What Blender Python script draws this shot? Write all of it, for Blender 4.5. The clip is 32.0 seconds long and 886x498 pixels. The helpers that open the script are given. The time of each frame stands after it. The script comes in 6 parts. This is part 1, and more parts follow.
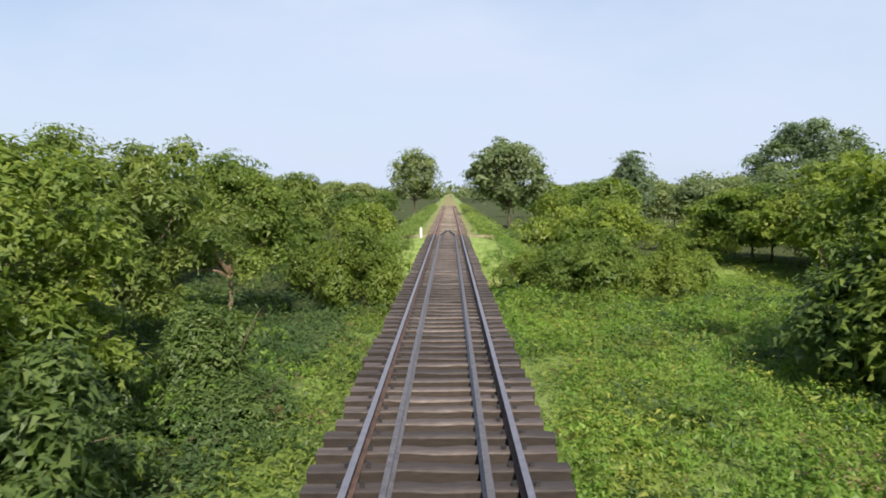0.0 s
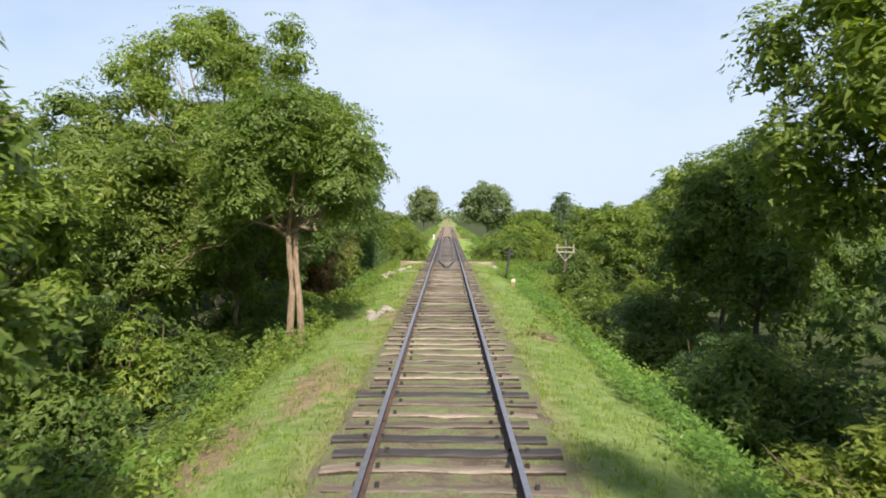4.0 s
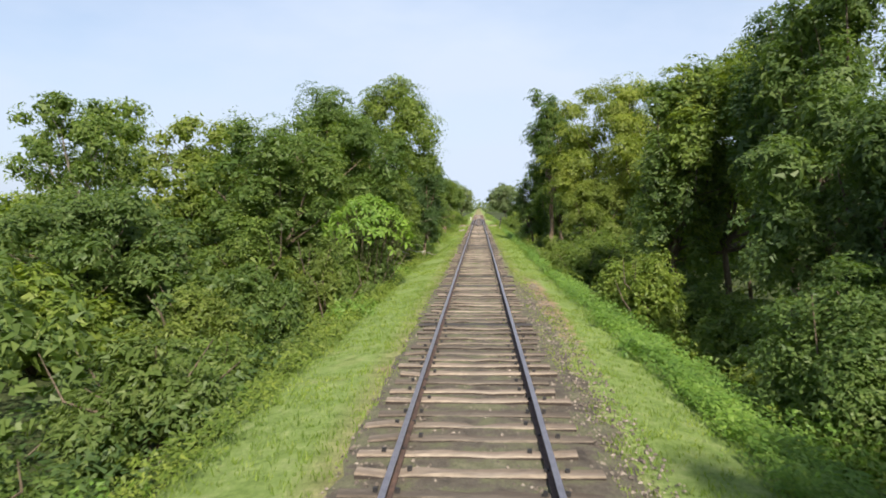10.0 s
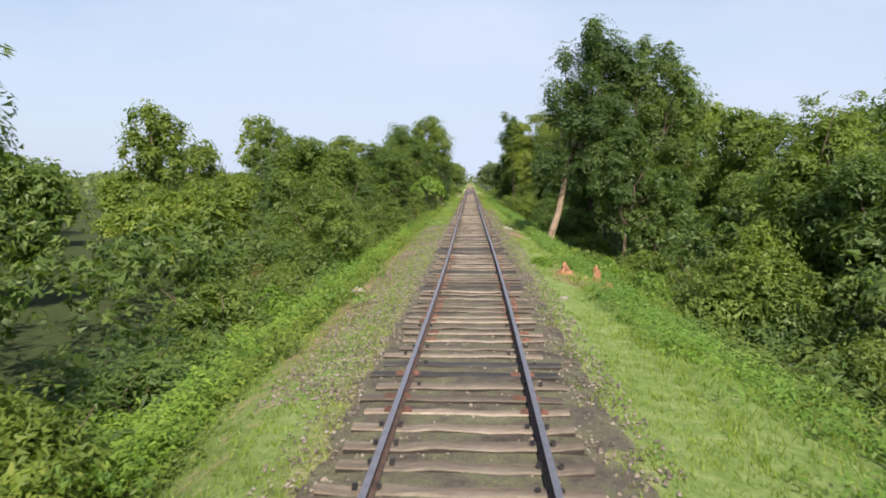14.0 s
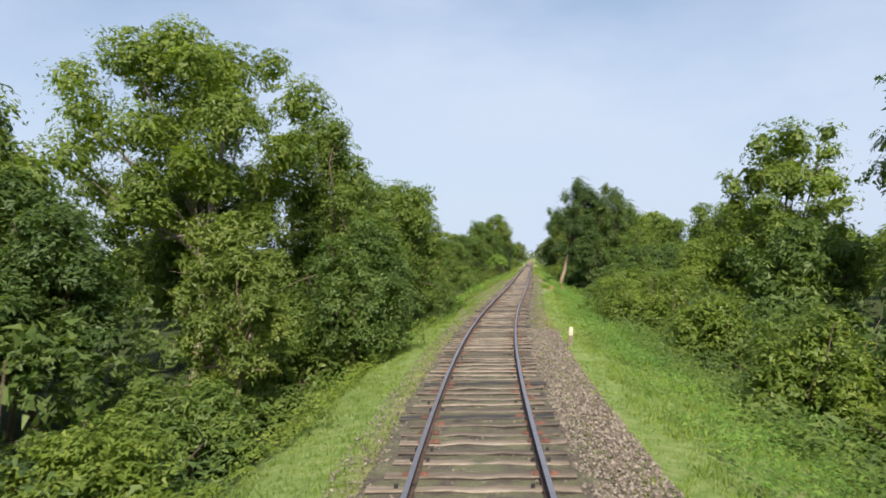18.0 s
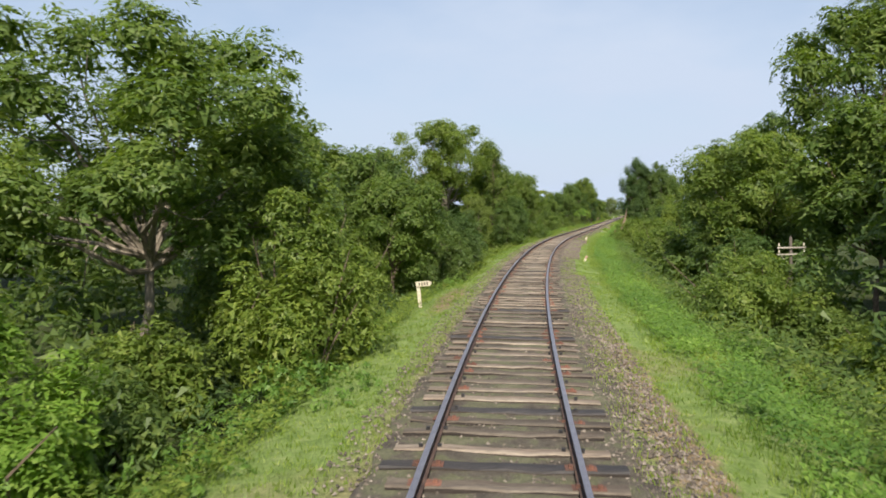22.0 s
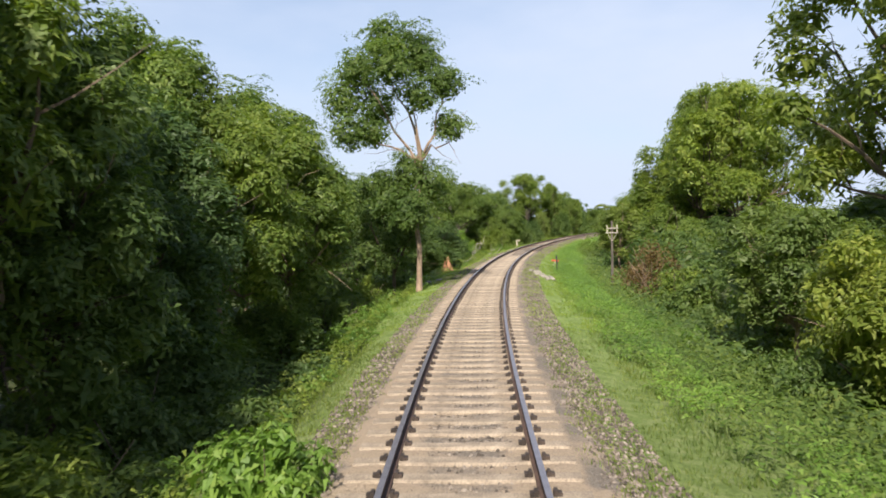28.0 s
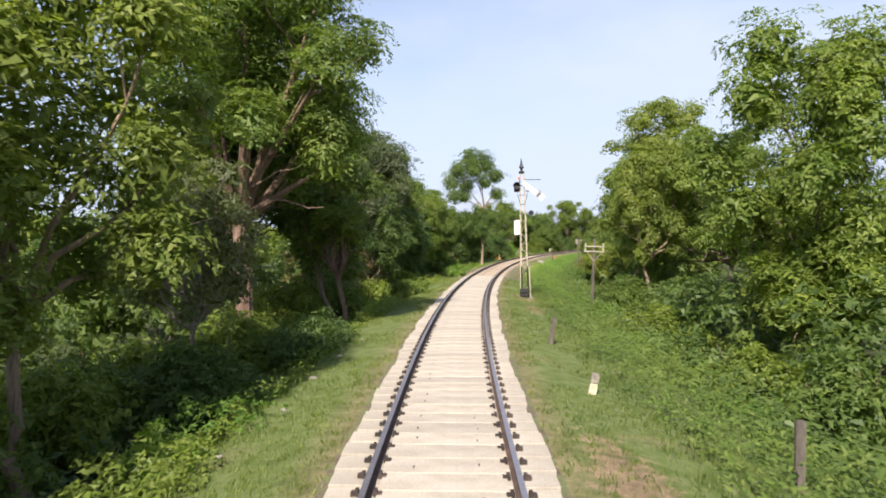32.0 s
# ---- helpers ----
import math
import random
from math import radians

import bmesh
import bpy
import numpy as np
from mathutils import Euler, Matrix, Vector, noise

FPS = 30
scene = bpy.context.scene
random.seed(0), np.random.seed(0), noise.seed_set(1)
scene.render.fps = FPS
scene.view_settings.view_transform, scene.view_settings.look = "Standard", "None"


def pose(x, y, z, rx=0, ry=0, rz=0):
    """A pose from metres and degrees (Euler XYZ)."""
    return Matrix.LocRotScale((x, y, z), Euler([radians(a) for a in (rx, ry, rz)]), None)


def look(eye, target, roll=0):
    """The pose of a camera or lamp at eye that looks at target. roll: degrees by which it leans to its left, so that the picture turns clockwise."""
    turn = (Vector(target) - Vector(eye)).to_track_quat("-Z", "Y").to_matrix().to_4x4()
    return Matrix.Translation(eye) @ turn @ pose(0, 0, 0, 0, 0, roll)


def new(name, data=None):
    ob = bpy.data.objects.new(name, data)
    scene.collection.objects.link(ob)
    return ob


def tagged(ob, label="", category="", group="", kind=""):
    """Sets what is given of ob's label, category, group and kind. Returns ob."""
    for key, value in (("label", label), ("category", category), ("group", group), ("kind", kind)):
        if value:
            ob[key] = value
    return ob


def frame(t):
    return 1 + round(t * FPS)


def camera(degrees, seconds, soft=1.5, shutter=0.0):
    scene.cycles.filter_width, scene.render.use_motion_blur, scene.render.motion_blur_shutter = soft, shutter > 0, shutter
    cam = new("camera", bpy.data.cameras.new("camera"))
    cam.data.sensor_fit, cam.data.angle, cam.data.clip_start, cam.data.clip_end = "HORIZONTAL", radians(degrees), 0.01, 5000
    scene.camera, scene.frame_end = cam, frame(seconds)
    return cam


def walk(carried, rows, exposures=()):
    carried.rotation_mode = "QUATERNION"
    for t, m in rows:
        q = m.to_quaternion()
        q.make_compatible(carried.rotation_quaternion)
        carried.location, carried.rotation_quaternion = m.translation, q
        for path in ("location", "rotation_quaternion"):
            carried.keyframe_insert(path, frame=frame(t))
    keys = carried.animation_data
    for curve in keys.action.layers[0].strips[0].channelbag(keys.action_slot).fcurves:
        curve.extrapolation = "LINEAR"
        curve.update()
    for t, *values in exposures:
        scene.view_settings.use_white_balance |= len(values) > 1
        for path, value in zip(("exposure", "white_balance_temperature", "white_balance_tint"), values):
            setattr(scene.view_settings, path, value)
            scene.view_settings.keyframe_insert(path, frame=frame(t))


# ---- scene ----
cam = camera(58.5, 32.0, soft=1.75, shutter=0.1)
EYE_Z = 2.784
# seconds, x, y, heading, tilt, lean
PATH = [
    (0.0, -0.0, -0.0, 0.568, -4.176, -0.345), (0.5, -0.017, -6.403, 1.602, -2.611, -0.944), (1.0, -0.035, -12.804, 1.681, -2.884, -0.404),
    (1.5, -0.053, -19.201, 2.052, -3.052, 0.597), (2.0, -0.066, -25.594, 2.796, -3.032, 0.458), (2.5, -0.071, -31.981, 2.114, -4.227, 0.025),
    (3.0, -0.064, -38.358, 1.069, -4.795, -0.133), (3.5, -0.047, -44.724, 0.629, -4.028, -0.329), (4.0, -0.024, -51.082, 0.394, -2.384, 0.369),
    (4.5, 0.0, -57.435, 1.243, -2.942, 0.307), (5.0, 0.023, -63.782, 1.564, -2.552, 0.071), (5.5, 0.044, -70.123, 1.583, -1.683, -0.003),
    (6.0, 0.062, -76.456, 1.527, -0.806, 0.136), (6.5, 0.077, -82.78, 1.623, -0.392, 0.551), (7.0, 0.086, -89.094, 2.096, -0.909, 0.764),
    (7.5, 0.09, -95.395, 2.61, -0.383, 1.591), (8.0, 0.089, -101.678, 3.098, -0.064, 1.054), (8.5, 0.087, -107.944, 2.65, -1.287, 1.333),
    (9.0, 0.088, -114.196, 2.676, -1.897, 1.023), (9.5, 0.093, -120.445, 2.831, -2.121, 0.735), (10.0, 0.102, -126.695, 2.673, -3.052, -0.136),
    (10.5, 0.114, -132.949, 1.888, -3.772, 0.178), (11.0, 0.123, -139.21, 1.708, -3.206, 0.878), (11.5, 0.128, -145.487, 2.185, -3.265, 0.699),
    (12.0, 0.129, -151.787, 1.358, -5.938, -0.695), (12.5, 0.124, -158.11, 0.694, -7.815, -1.447), (13.0, 0.113, -164.446, 0.912, -7.195, -1.106),
    (13.5, 0.096, -170.782, 1.264, -6.273, -0.122), (14.0, 0.076, -177.109, 2.05, -4.943, 0.093), (14.5, 0.067, -183.421, 3.028, -3.526, 0.03),
    (15.0, 0.087, -189.711, 3.958, -2.346, -0.19), (15.5, 0.156, -195.974, 4.597, -1.726, -0.565), (16.0, 0.293, -202.203, 4.705, -1.989, -0.331),
    (16.5, 0.515, -208.392, 4.067, -3.28, -1.322), (17.0, 0.829, -214.533, 4.321, -3.101, -1.826), (17.5, 1.237, -220.622, 5.182, -1.97, -1.193),
    (18.0, 1.73, -226.665, 6.596, 0.652, -1.052), (18.5, 2.297, -232.672, 8.499, 0.352, -1.043), (19.0, 2.924, -238.657, 9.458, -1.564, -1.585),
    (19.5, 3.595, -244.636, 9.61, -1.061, -1.293), (20.0, 4.301, -250.623, 10.099, 0.659, -0.764), (20.5, 5.044, -256.622, 10.602, -3.336, -0.028),
    (21.0, 5.835, -262.624, 11.009, -6.737, -0.283), (21.5, 6.692, -268.611, 12.125, -4.317, -0.707), (22.0, 7.635, -274.567, 13.818, -2.862, 0.433),
    (22.5, 8.678, -280.487, 15.193, -2.485, -1.116), (23.0, 9.828, -286.375, 15.199, -1.732, -1.391), (23.5, 11.082, -292.234, 14.658, -2.416, -0.969),
    (24.0, 12.434, -298.063, 14.456, -1.861, -1.071), (24.5, 13.872, -303.868, 15.357, -0.375, -1.107), (25.0, 15.388, -309.653, 16.12, -0.235, -0.328),
    (25.5, 16.973, -315.423, 16.721, -0.882, -0.012), (26.0, 18.623, -321.182, 17.133, -1.757, -0.121), (26.5, 20.34, -326.928, 17.333, -2.299, -0.573),
    (27.0, 22.127, -332.659, 17.295, -1.949, -0.8), (27.5, 23.994, -338.37, 18.638, -2.681, -1.316), (28.0, 25.951, -344.059, 20.321, -1.97, -1.148),
    (28.5, 28.007, -349.733, 22.427, -0.471, -0.194), (29.0, 30.165, -355.407, 23.442, -0.69, -0.482), (29.5, 32.421, -361.092, 22.661, -0.996, -0.873),
    (30.0, 34.768, -366.791, 22.297, -1.351, 0.322), (30.5, 37.193, -372.504, 23.356, -1.16, 0.965), (31.0, 39.686, -378.224, 24.513, -0.246, 1.179),
    (31.5, 42.247, -383.939, 25.472, 0.179, 0.543), (32.0, 44.873, -389.645, 25.185, -1.034, 0.426)
]


def eye_row(t, x, y, heading, tilt, lean):
    h, p = radians(heading), radians(tilt)
    way = Vector((-math.sin(h) * math.cos(p), math.cos(h) * math.cos(p), math.sin(p)))
    eye = Vector((x, y, EYE_Z))
    return t, look(eye, eye + way, lean)


walk(cam, [eye_row(*row) for row in PATH], exposures=(
    (0, 0.68, 6500, 12), (2, 0.62, 6500, 12), (4, 0.82, 6500, 10.5), (7, 0.80, 6500, 10), (10, 0.78, 6500, 11), (11, 0.80, 6500, 11.5), (12, 0.70, 6500, 12), (13, 0.69, 6500, 13), (16, 0.68, 6500, 11), (18, 0.63, 6500, 10.5), (19, 0.61, 6500, 10), (20, 0.72, 6500, 10), (21, 0.71, 6500, 10),
    (22, 0.57, 6500, 10), (24, 0.52, 6500, 9), (26.5, 0.70, 6500, 12), (29, 0.76, 6500, 13), (31, 0.82, 6500, 15), (32, 0.88, 6500, 16)))

# ---- world and sun ----
SUN_WAY = Vector((0.16, -0.72, 0.66)).normalized()      # towards the sun
sky_world = bpy.data.worlds.new("sky_world")
scene.world = sky_world
sky_world.use_nodes = True
wn = sky_world.node_tree
wn.nodes.clear()
sky = wn.nodes.new("ShaderNodeTexSky")
sky.sky_type = "NISHITA"
sky.sun_disc = False
sky.sun_elevation = math.asin(SUN_WAY.z)
sky.sun_rotation = math.atan2(SUN_WAY.x, SUN_WAY.y)
sky.air_density, sky.dust_density, sky.ozone_density = 1.0, 1.4, 2.5
coord = wn.nodes.new("ShaderNodeTexCoord")
cloud = wn.nodes.new("ShaderNodeTexNoise")
cloud.inputs["Scale"].default_value = 1.6
cloud.inputs["Detail"].default_value = 6
cloud.inputs["Roughness"].default_value = 0.55
stretch = wn.nodes.new("ShaderNodeMapping")
stretch.inputs["Scale"].default_value = (1.0, 1.0, 2.6)
ramp = wn.nodes.new("ShaderNodeValToRGB")
ramp.color_ramp.elements[0].position, ramp.color_ramp.elements[1].position = 0.40, 0.72
mixc = wn.nodes.new("ShaderNodeMix")
mixc.data_type = "RGBA"
mixc.inputs[7].default_value = (4.75, 5.5, 6.75, 1)         # thin bright cloud
sepz = wn.nodes.new("ShaderNodeSeparateXYZ")
lowz = wn.nodes.new("ShaderNodeMapRange")
lowz.inputs[1].default_value, lowz.inputs[2].default_value = 0.0, 0.34
lowz.inputs[3].default_value, lowz.inputs[4].default_value = 0.80, 0.10
addc = wn.nodes.new("ShaderNodeMath")
addc.operation, addc.use_clamp = "ADD", True
scalec = wn.nodes.new("ShaderNodeMath")
scalec.operation = "MULTIPLY"
scalec.inputs[1].default_value = 0.62
back = wn.nodes.new("ShaderNodeBackground")
back.inputs["Strength"].default_value = 0.089
wout = wn.nodes.new("ShaderNodeOutputWorld")
for a, b in ((coord.outputs["Generated"], stretch.inputs["Vector"]), (stretch.outputs[0], cloud.inputs["Vector"]),
             (cloud.outputs[0], ramp.inputs[0]), (ramp.outputs[0], scalec.inputs[0]), (coord.outputs["Generated"], sepz.inputs[0]),
             (sepz.outputs["Z"], lowz.inputs[0]), (lowz.outputs[0], addc.inputs[0]), (scalec.outputs[0], addc.inputs[1]),
             (addc.outputs[0], mixc.inputs[0]), (sky.outputs[0], mixc.inputs[6]), (mixc.outputs[2], back.inputs["Color"]),
             (back.outputs[0], wout.inputs[0])):
    wn.links.new(a, b)
sun = new("sun", bpy.data.lights.new("sun", "SUN"))
sun.data.energy, sun.data.angle, sun.data.color = 5.0, radians(1.5), (1.0, 0.93, 0.80)
sun.matrix_world = look(SUN_WAY * 100, (0, 0, 0))


# ---- materials ----
def nodes_of(name):
    m = bpy.data.materials.new(name)
    m.use_nodes = True
    return m, m.node_tree, m.node_tree.nodes["Principled BSDF"]


def noise_node(nt, scale, detail=4, rough=0.55, space="Object", stretch=None):
    tc = nt.nodes.new("ShaderNodeTexCoord")
    n = nt.nodes.new("ShaderNodeTexNoise")
    n.inputs["Scale"].default_value, n.inputs["Detail"].default_value, n.inputs["Roughness"].default_value = scale, detail, rough
    if stretch:
        mp = nt.nodes.new("ShaderNodeMapping")
        mp.inputs["Scale"].default_value = stretch
        nt.links.new(tc.outputs[space], mp.inputs[0])
        nt.links.new(mp.outputs[0], n.inputs["Vector"])
    else:
        nt.links.new(tc.outputs[space], n.inputs["Vector"])
    return n


def ramp_node(nt, fac, stops):
    r = nt.nodes.new("ShaderNodeValToRGB")
    el = r.color_ramp.elements
    while len(el) < len(stops):
        el.new(0.5)
    for e, (p, c) in zip(el, stops):
        e.position, e.color = p, (*c, 1)
    nt.links.new(fac, r.inputs[0])
    return r


def mix_node(nt, fac, a, b, mode="MIX"):
    m = nt.nodes.new("ShaderNodeMix")
    m.data_type, m.blend_type = "RGBA", mode
    for sock, v in ((m.inputs[0], fac), (m.inputs[6], a), (m.inputs[7], b)):
        if hasattr(v, "is_linked"):
            nt.links.new(v, sock)
        elif isinstance(v, (int, float)):
            sock.default_value = v
        else:
            sock.default_value = (*v, 1)
    return m.outputs[2]


def bump_node(nt, height, strength, distance, bsdf):
    b = nt.nodes.new("ShaderNodeBump")
    b.inputs["Strength"].default_value, b.inputs["Distance"].default_value = strength, distance
    nt.links.new(height, b.inputs["Height"])
    nt.links.new(b.outputs[0], bsdf.inputs["Normal"])


def surface(name, stops, scale, fine=None, rough=0.8, metal=0.0, bump=0.3, dist=0.02, space="Object", stretch=None, vary=0.0, speckle=0.8):
    """A worn surface: colours by a large noise, a finer grain over it, and relief."""
    m, nt, b = nodes_of(name)
    big = noise_node(nt, scale, 5, 0.6, space, stretch)
    col = ramp_node(nt, big.outputs[0], stops).outputs[0]
    grain = noise_node(nt, fine or scale * 9, 4, 0.65, space, stretch)
    dark = ramp_node(nt, grain.outputs[0], ((0.28, (0.38, 0.38, 0.38)), (0.5, (0.92, 0.92, 0.92)), (0.72, (1.35, 1.35, 1.35)))).outputs[0]
    col = mix_node(nt, speckle, col, dark, "MULTIPLY")
    if vary:
        info = nt.nodes.new("ShaderNodeObjectInfo")
        v = ramp_node(nt, info.outputs["Random"], ((0, (1 - vary,) * 3), (1, (1 + vary,) * 3))).outputs[0]
        col = mix_node(nt, 1.0, col, v, "MULTIPLY")
    nt.links.new(col, b.inputs["Base Color"])
    b.inputs["Roughness"].default_value, b.inputs["Metallic"].default_value = rough, metal
    bump_node(nt, grain.outputs[0], bump, dist, b)
    return m


def leaf_material(name, dark, mid, light, vary=0.25, gloss=0.5, through_it=0.5):
    """Leaves: a hue for each leaf, a tone for each plant, light that passes through."""
    m, nt, b = nodes_of(name)
    geo = nt.nodes.new("ShaderNodeNewGeometry")
    col = ramp_node(nt, geo.outputs["Random Per Island"], ((0.0, dark), (0.55, mid), (1.0, light))).outputs[0]
    patch = noise_node(nt, 0.35, 2, 0.5)
    tone = ramp_node(nt, patch.outputs[0], ((0.3, (0.72, 0.78, 0.75)), (0.7, (1.25, 1.18, 1.1)))).outputs[0]
    col = mix_node(nt, 1.0, col, tone, "MULTIPLY")
    info = nt.nodes.new("ShaderNodeObjectInfo")
    v = ramp_node(nt, info.outputs["Random"], ((0, (1 - vary, 1 - vary * 0.7, 1 - vary * 0.3)), (1, (1 + vary, 1 + vary * 0.7, 1 - vary * 0.4)))).outputs[0]
    col = mix_node(nt, 1.0, col, v, "MULTIPLY")
    nt.links.new(col, b.inputs["Base Color"])
    b.inputs["Roughness"].default_value = gloss
    b.inputs["Specular IOR Level"].default_value = 0.35
    tr = nt.nodes.new("ShaderNodeBsdfTranslucent")
    warm = mix_node(nt, 1.0, col, (1.35, 1.4, 0.55), "MULTIPLY")
    nt.links.new(warm, tr.inputs["Color"])
    mx = nt.nodes.new("ShaderNodeMixShader")
    mx.inputs[0].default_value = through_it
    nt.links.new(b.outputs[0], mx.inputs[1])
    nt.links.new(tr.outputs[0], mx.inputs[2])
    nt.links.new(mx.outputs[0], nt.nodes["Material Output"].inputs["Surface"])
    return m


LEAF = leaf_material("leaf_green", (0.095, 0.150, 0.033), (0.150, 0.217, 0.050), (0.222, 0.276, 0.074))
LEAF_YELLOW = leaf_material("leaf_yellow_green", (0.126, 0.178, 0.038), (0.182, 0.236, 0.056), (0.252, 0.288, 0.085))
# For dark-leaved plants, and for growth whose shade is put into the leaf colour.
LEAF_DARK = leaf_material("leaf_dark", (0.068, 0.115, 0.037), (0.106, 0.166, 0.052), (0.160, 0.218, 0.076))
# Paler and greyer for far trees: distance haze put into the leaf colour.
LEAF_HAZED = leaf_material("leaf_greyish", (0.140, 0.185, 0.095), (0.180, 0.230, 0.120), (0.225, 0.272, 0.150))
LEAF_OLIVE = leaf_material("leaf_olive", (0.110, 0.132, 0.066), (0.155, 0.180, 0.090), (0.215, 0.236, 0.125))
LEAF_BRIGHT = leaf_material("leaf_bright", (0.118, 0.212, 0.036), (0.175, 0.290, 0.054), (0.255, 0.358, 0.088), vary=0.18)
LEAF_BROWN = leaf_material("leaf_dry", (0.085, 0.055, 0.026), (0.150, 0.100, 0.055), (0.220, 0.155, 0.090))
GRASS = leaf_material("grass_blade", (0.130, 0.205, 0.036), (0.200, 0.285, 0.055), (0.290, 0.345, 0.105), vary=0.1)
GRASS_DULL = leaf_material("dull_grass_blade", (0.095, 0.145, 0.034), (0.145, 0.200, 0.050), (0.215, 0.245, 0.090), vary=0.1)
BARK = surface("bark", ((0.3, (0.17, 0.118, 0.080)), (0.7, (0.35, 0.255, 0.178))), 1.4, 14, 0.9, bump=0.6, dist=0.03, stretch=(1, 1, 0.25))
BARK_RED = surface("bark_reddish", ((0.3, (0.105, 0.065, 0.045)), (0.7, (0.24, 0.155, 0.110))), 1.6, 14, 0.9, bump=0.7, dist=0.03, stretch=(1, 1, 0.3))
BARK_DARK = surface("bark_dark", ((0.3, (0.07, 0.05, 0.035)), (0.7, (0.17, 0.125, 0.085))), 1.6, 16, 0.9, bump=0.6, dist=0.03, stretch=(1, 1, 0.25))
BARK_PALE = surface("bark_pale", ((0.3, (0.17, 0.138, 0.106)), (0.7, (0.33, 0.28, 0.222))), 1.4, 14, 0.85, bump=0.4, dist=0.02, stretch=(1, 1, 0.25))
TIMBER = surface("sleeper_timber", ((0.28, (0.055, 0.040, 0.030)), (0.45, (0.138, 0.106, 0.080)), (0.6, (0.196, 0.160, 0.124)), (0.78, (0.285, 0.245, 0.20))), 2.2, 30, 0.9, bump=0.7, dist=0.012, stretch=(0.18, 1, 1), vary=0.5)
TIMBER_BLACK = surface("tarred_timber", ((0.3, (0.022, 0.02, 0.022)), (0.7, (0.06, 0.052, 0.048))), 2.2, 30, 0.75, bump=0.6, dist=0.01, stretch=(0.18, 1, 1), vary=0.2)
# Sleeper sides, near-black: the shade of the gaps is put into the colour.
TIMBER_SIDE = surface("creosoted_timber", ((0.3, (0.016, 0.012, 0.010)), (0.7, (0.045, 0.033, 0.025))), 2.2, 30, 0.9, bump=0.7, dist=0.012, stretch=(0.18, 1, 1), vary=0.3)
TIMBER_DARK = surface("bridge_timber", ((0.25, (0.030, 0.024, 0.025)), (0.5, (0.066, 0.053, 0.050)), (0.66, (0.125, 0.102, 0.090)), (0.82, (0.26, 0.215, 0.18))), 2.0, 30, 0.85, bump=0.7, dist=0.012, stretch=(0.18, 1, 1), vary=0.45)
CONCRETE = surface("sleeper_concrete", ((0.28, (0.13, 0.102, 0.076)), (0.45, (0.235, 0.188, 0.140)), (0.6, (0.30, 0.243, 0.182)), (0.75, (0.345, 0.285, 0.218))), 3.4, 40, 0.9, bump=0.5, dist=0.01, vary=0.2)
CONCRETE_NEW = surface("pale_concrete", ((0.25, (0.23, 0.198, 0.155)), (0.42, (0.36, 0.318, 0.258)), (0.7, (0.45, 0.403, 0.335))), 1.6, 30, 0.88, bump=0.25, dist=0.006, vary=0.11, speckle=0.35)
RAIL_SIDE = surface("rail_rust", ((0.3, (0.055, 0.035, 0.03)), (0.7, (0.13, 0.08, 0.06))), 5, 40, 0.8, 0.2, bump=0.3, dist=0.004)
RAIL_TOP = surface("rail_running_face", ((0.3, (0.34, 0.305, 0.315)), (0.7, (0.48, 0.43, 0.435))), 6, 60, 0.38, 0.85, bump=0.05, dist=0.002)
SPRING_STEEL = surface("oiled_spring_steel", ((0.3, (0.020, 0.014, 0.011)), (0.7, (0.060, 0.042, 0.032))), 9, 50, 0.7, bump=0.3, dist=0.004, vary=0.3)
RUST = surface("rusted_plate", ((0.3, (0.085, 0.045, 0.033)), (0.7, (0.20, 0.085, 0.055))), 9, 50, 0.85, bump=0.4, dist=0.004, vary=0.3)
IRON = surface("black_iron", ((0.3, (0.018, 0.018, 0.02)), (0.7, (0.05, 0.045, 0.045))), 6, 50, 0.6, 0.3, bump=0.3, dist=0.004)
STONE = surface("stone", ((0.3, (0.19, 0.168, 0.135)), (0.7, (0.37, 0.333, 0.28))), 3, 25, 0.9, bump=0.5, dist=0.02, vary=0.2)
MOUND = surface("termite_earth", ((0.3, (0.27, 0.125, 0.065)), (0.7, (0.44, 0.23, 0.125))), 2.2, 18, 0.95, bump=0.8, dist=0.05)
POLE_WOOD = surface("pole_timber", ((0.3, (0.06, 0.05, 0.042)), (0.7, (0.16, 0.135, 0.11))), 3, 30, 0.9, bump=0.5, dist=0.01, stretch=(1, 1, 0.2))
WHITE = surface("white_paint", ((0.3, (0.68, 0.66, 0.60)), (0.75, (0.82, 0.80, 0.76))), 4, 40, 0.6, bump=0.15, dist=0.003)
CREAM = surface("weathered_cream_paint", ((0.3, (0.42, 0.36, 0.25)), (0.7, (0.66, 0.60, 0.46))), 5, 30, 0.6, bump=0.2, dist=0.003)
RED = surface("red_paint", ((0.3, (0.42, 0.06, 0.035)), (0.7, (0.60, 0.12, 0.06))), 6, 40, 0.6, bump=0.15, dist=0.003)
GREY_WOOD = surface("bleached_wood", ((0.3, (0.30, 0.26, 0.21)), (0.7, (0.52, 0.47, 0.40))), 2, 24, 0.9, bump=0.5, dist=0.01)

# ---- the line's plan: chainage u grows backwards along the track, l is metres to the right ----
BEND = (0.2497, -0.5771, 2.3219, 1.3412, 2.6555, 2.1773, 2.3679, 1.1098, -0.1483)   # 1/km at every 40 m from u = 120
STEP = 0.5
US = np.arange(0, 1000 + STEP, STEP)
kap = np.interp(US, 120 + 40 * np.arange(9), np.array(BEND)) * 1e-3
kap[(US < 120) | (US > 500)] = 0
TH = 1.3579e-3 + np.cumsum(kap) * STEP
LX = -0.1347 + np.cumsum(np.sin(TH)) * STEP
LY = -np.cumsum(np.cos(TH)) * STEP


def turn(u):
    return float(np.interp(u, US, TH)) if u > 0 else float(TH[0])


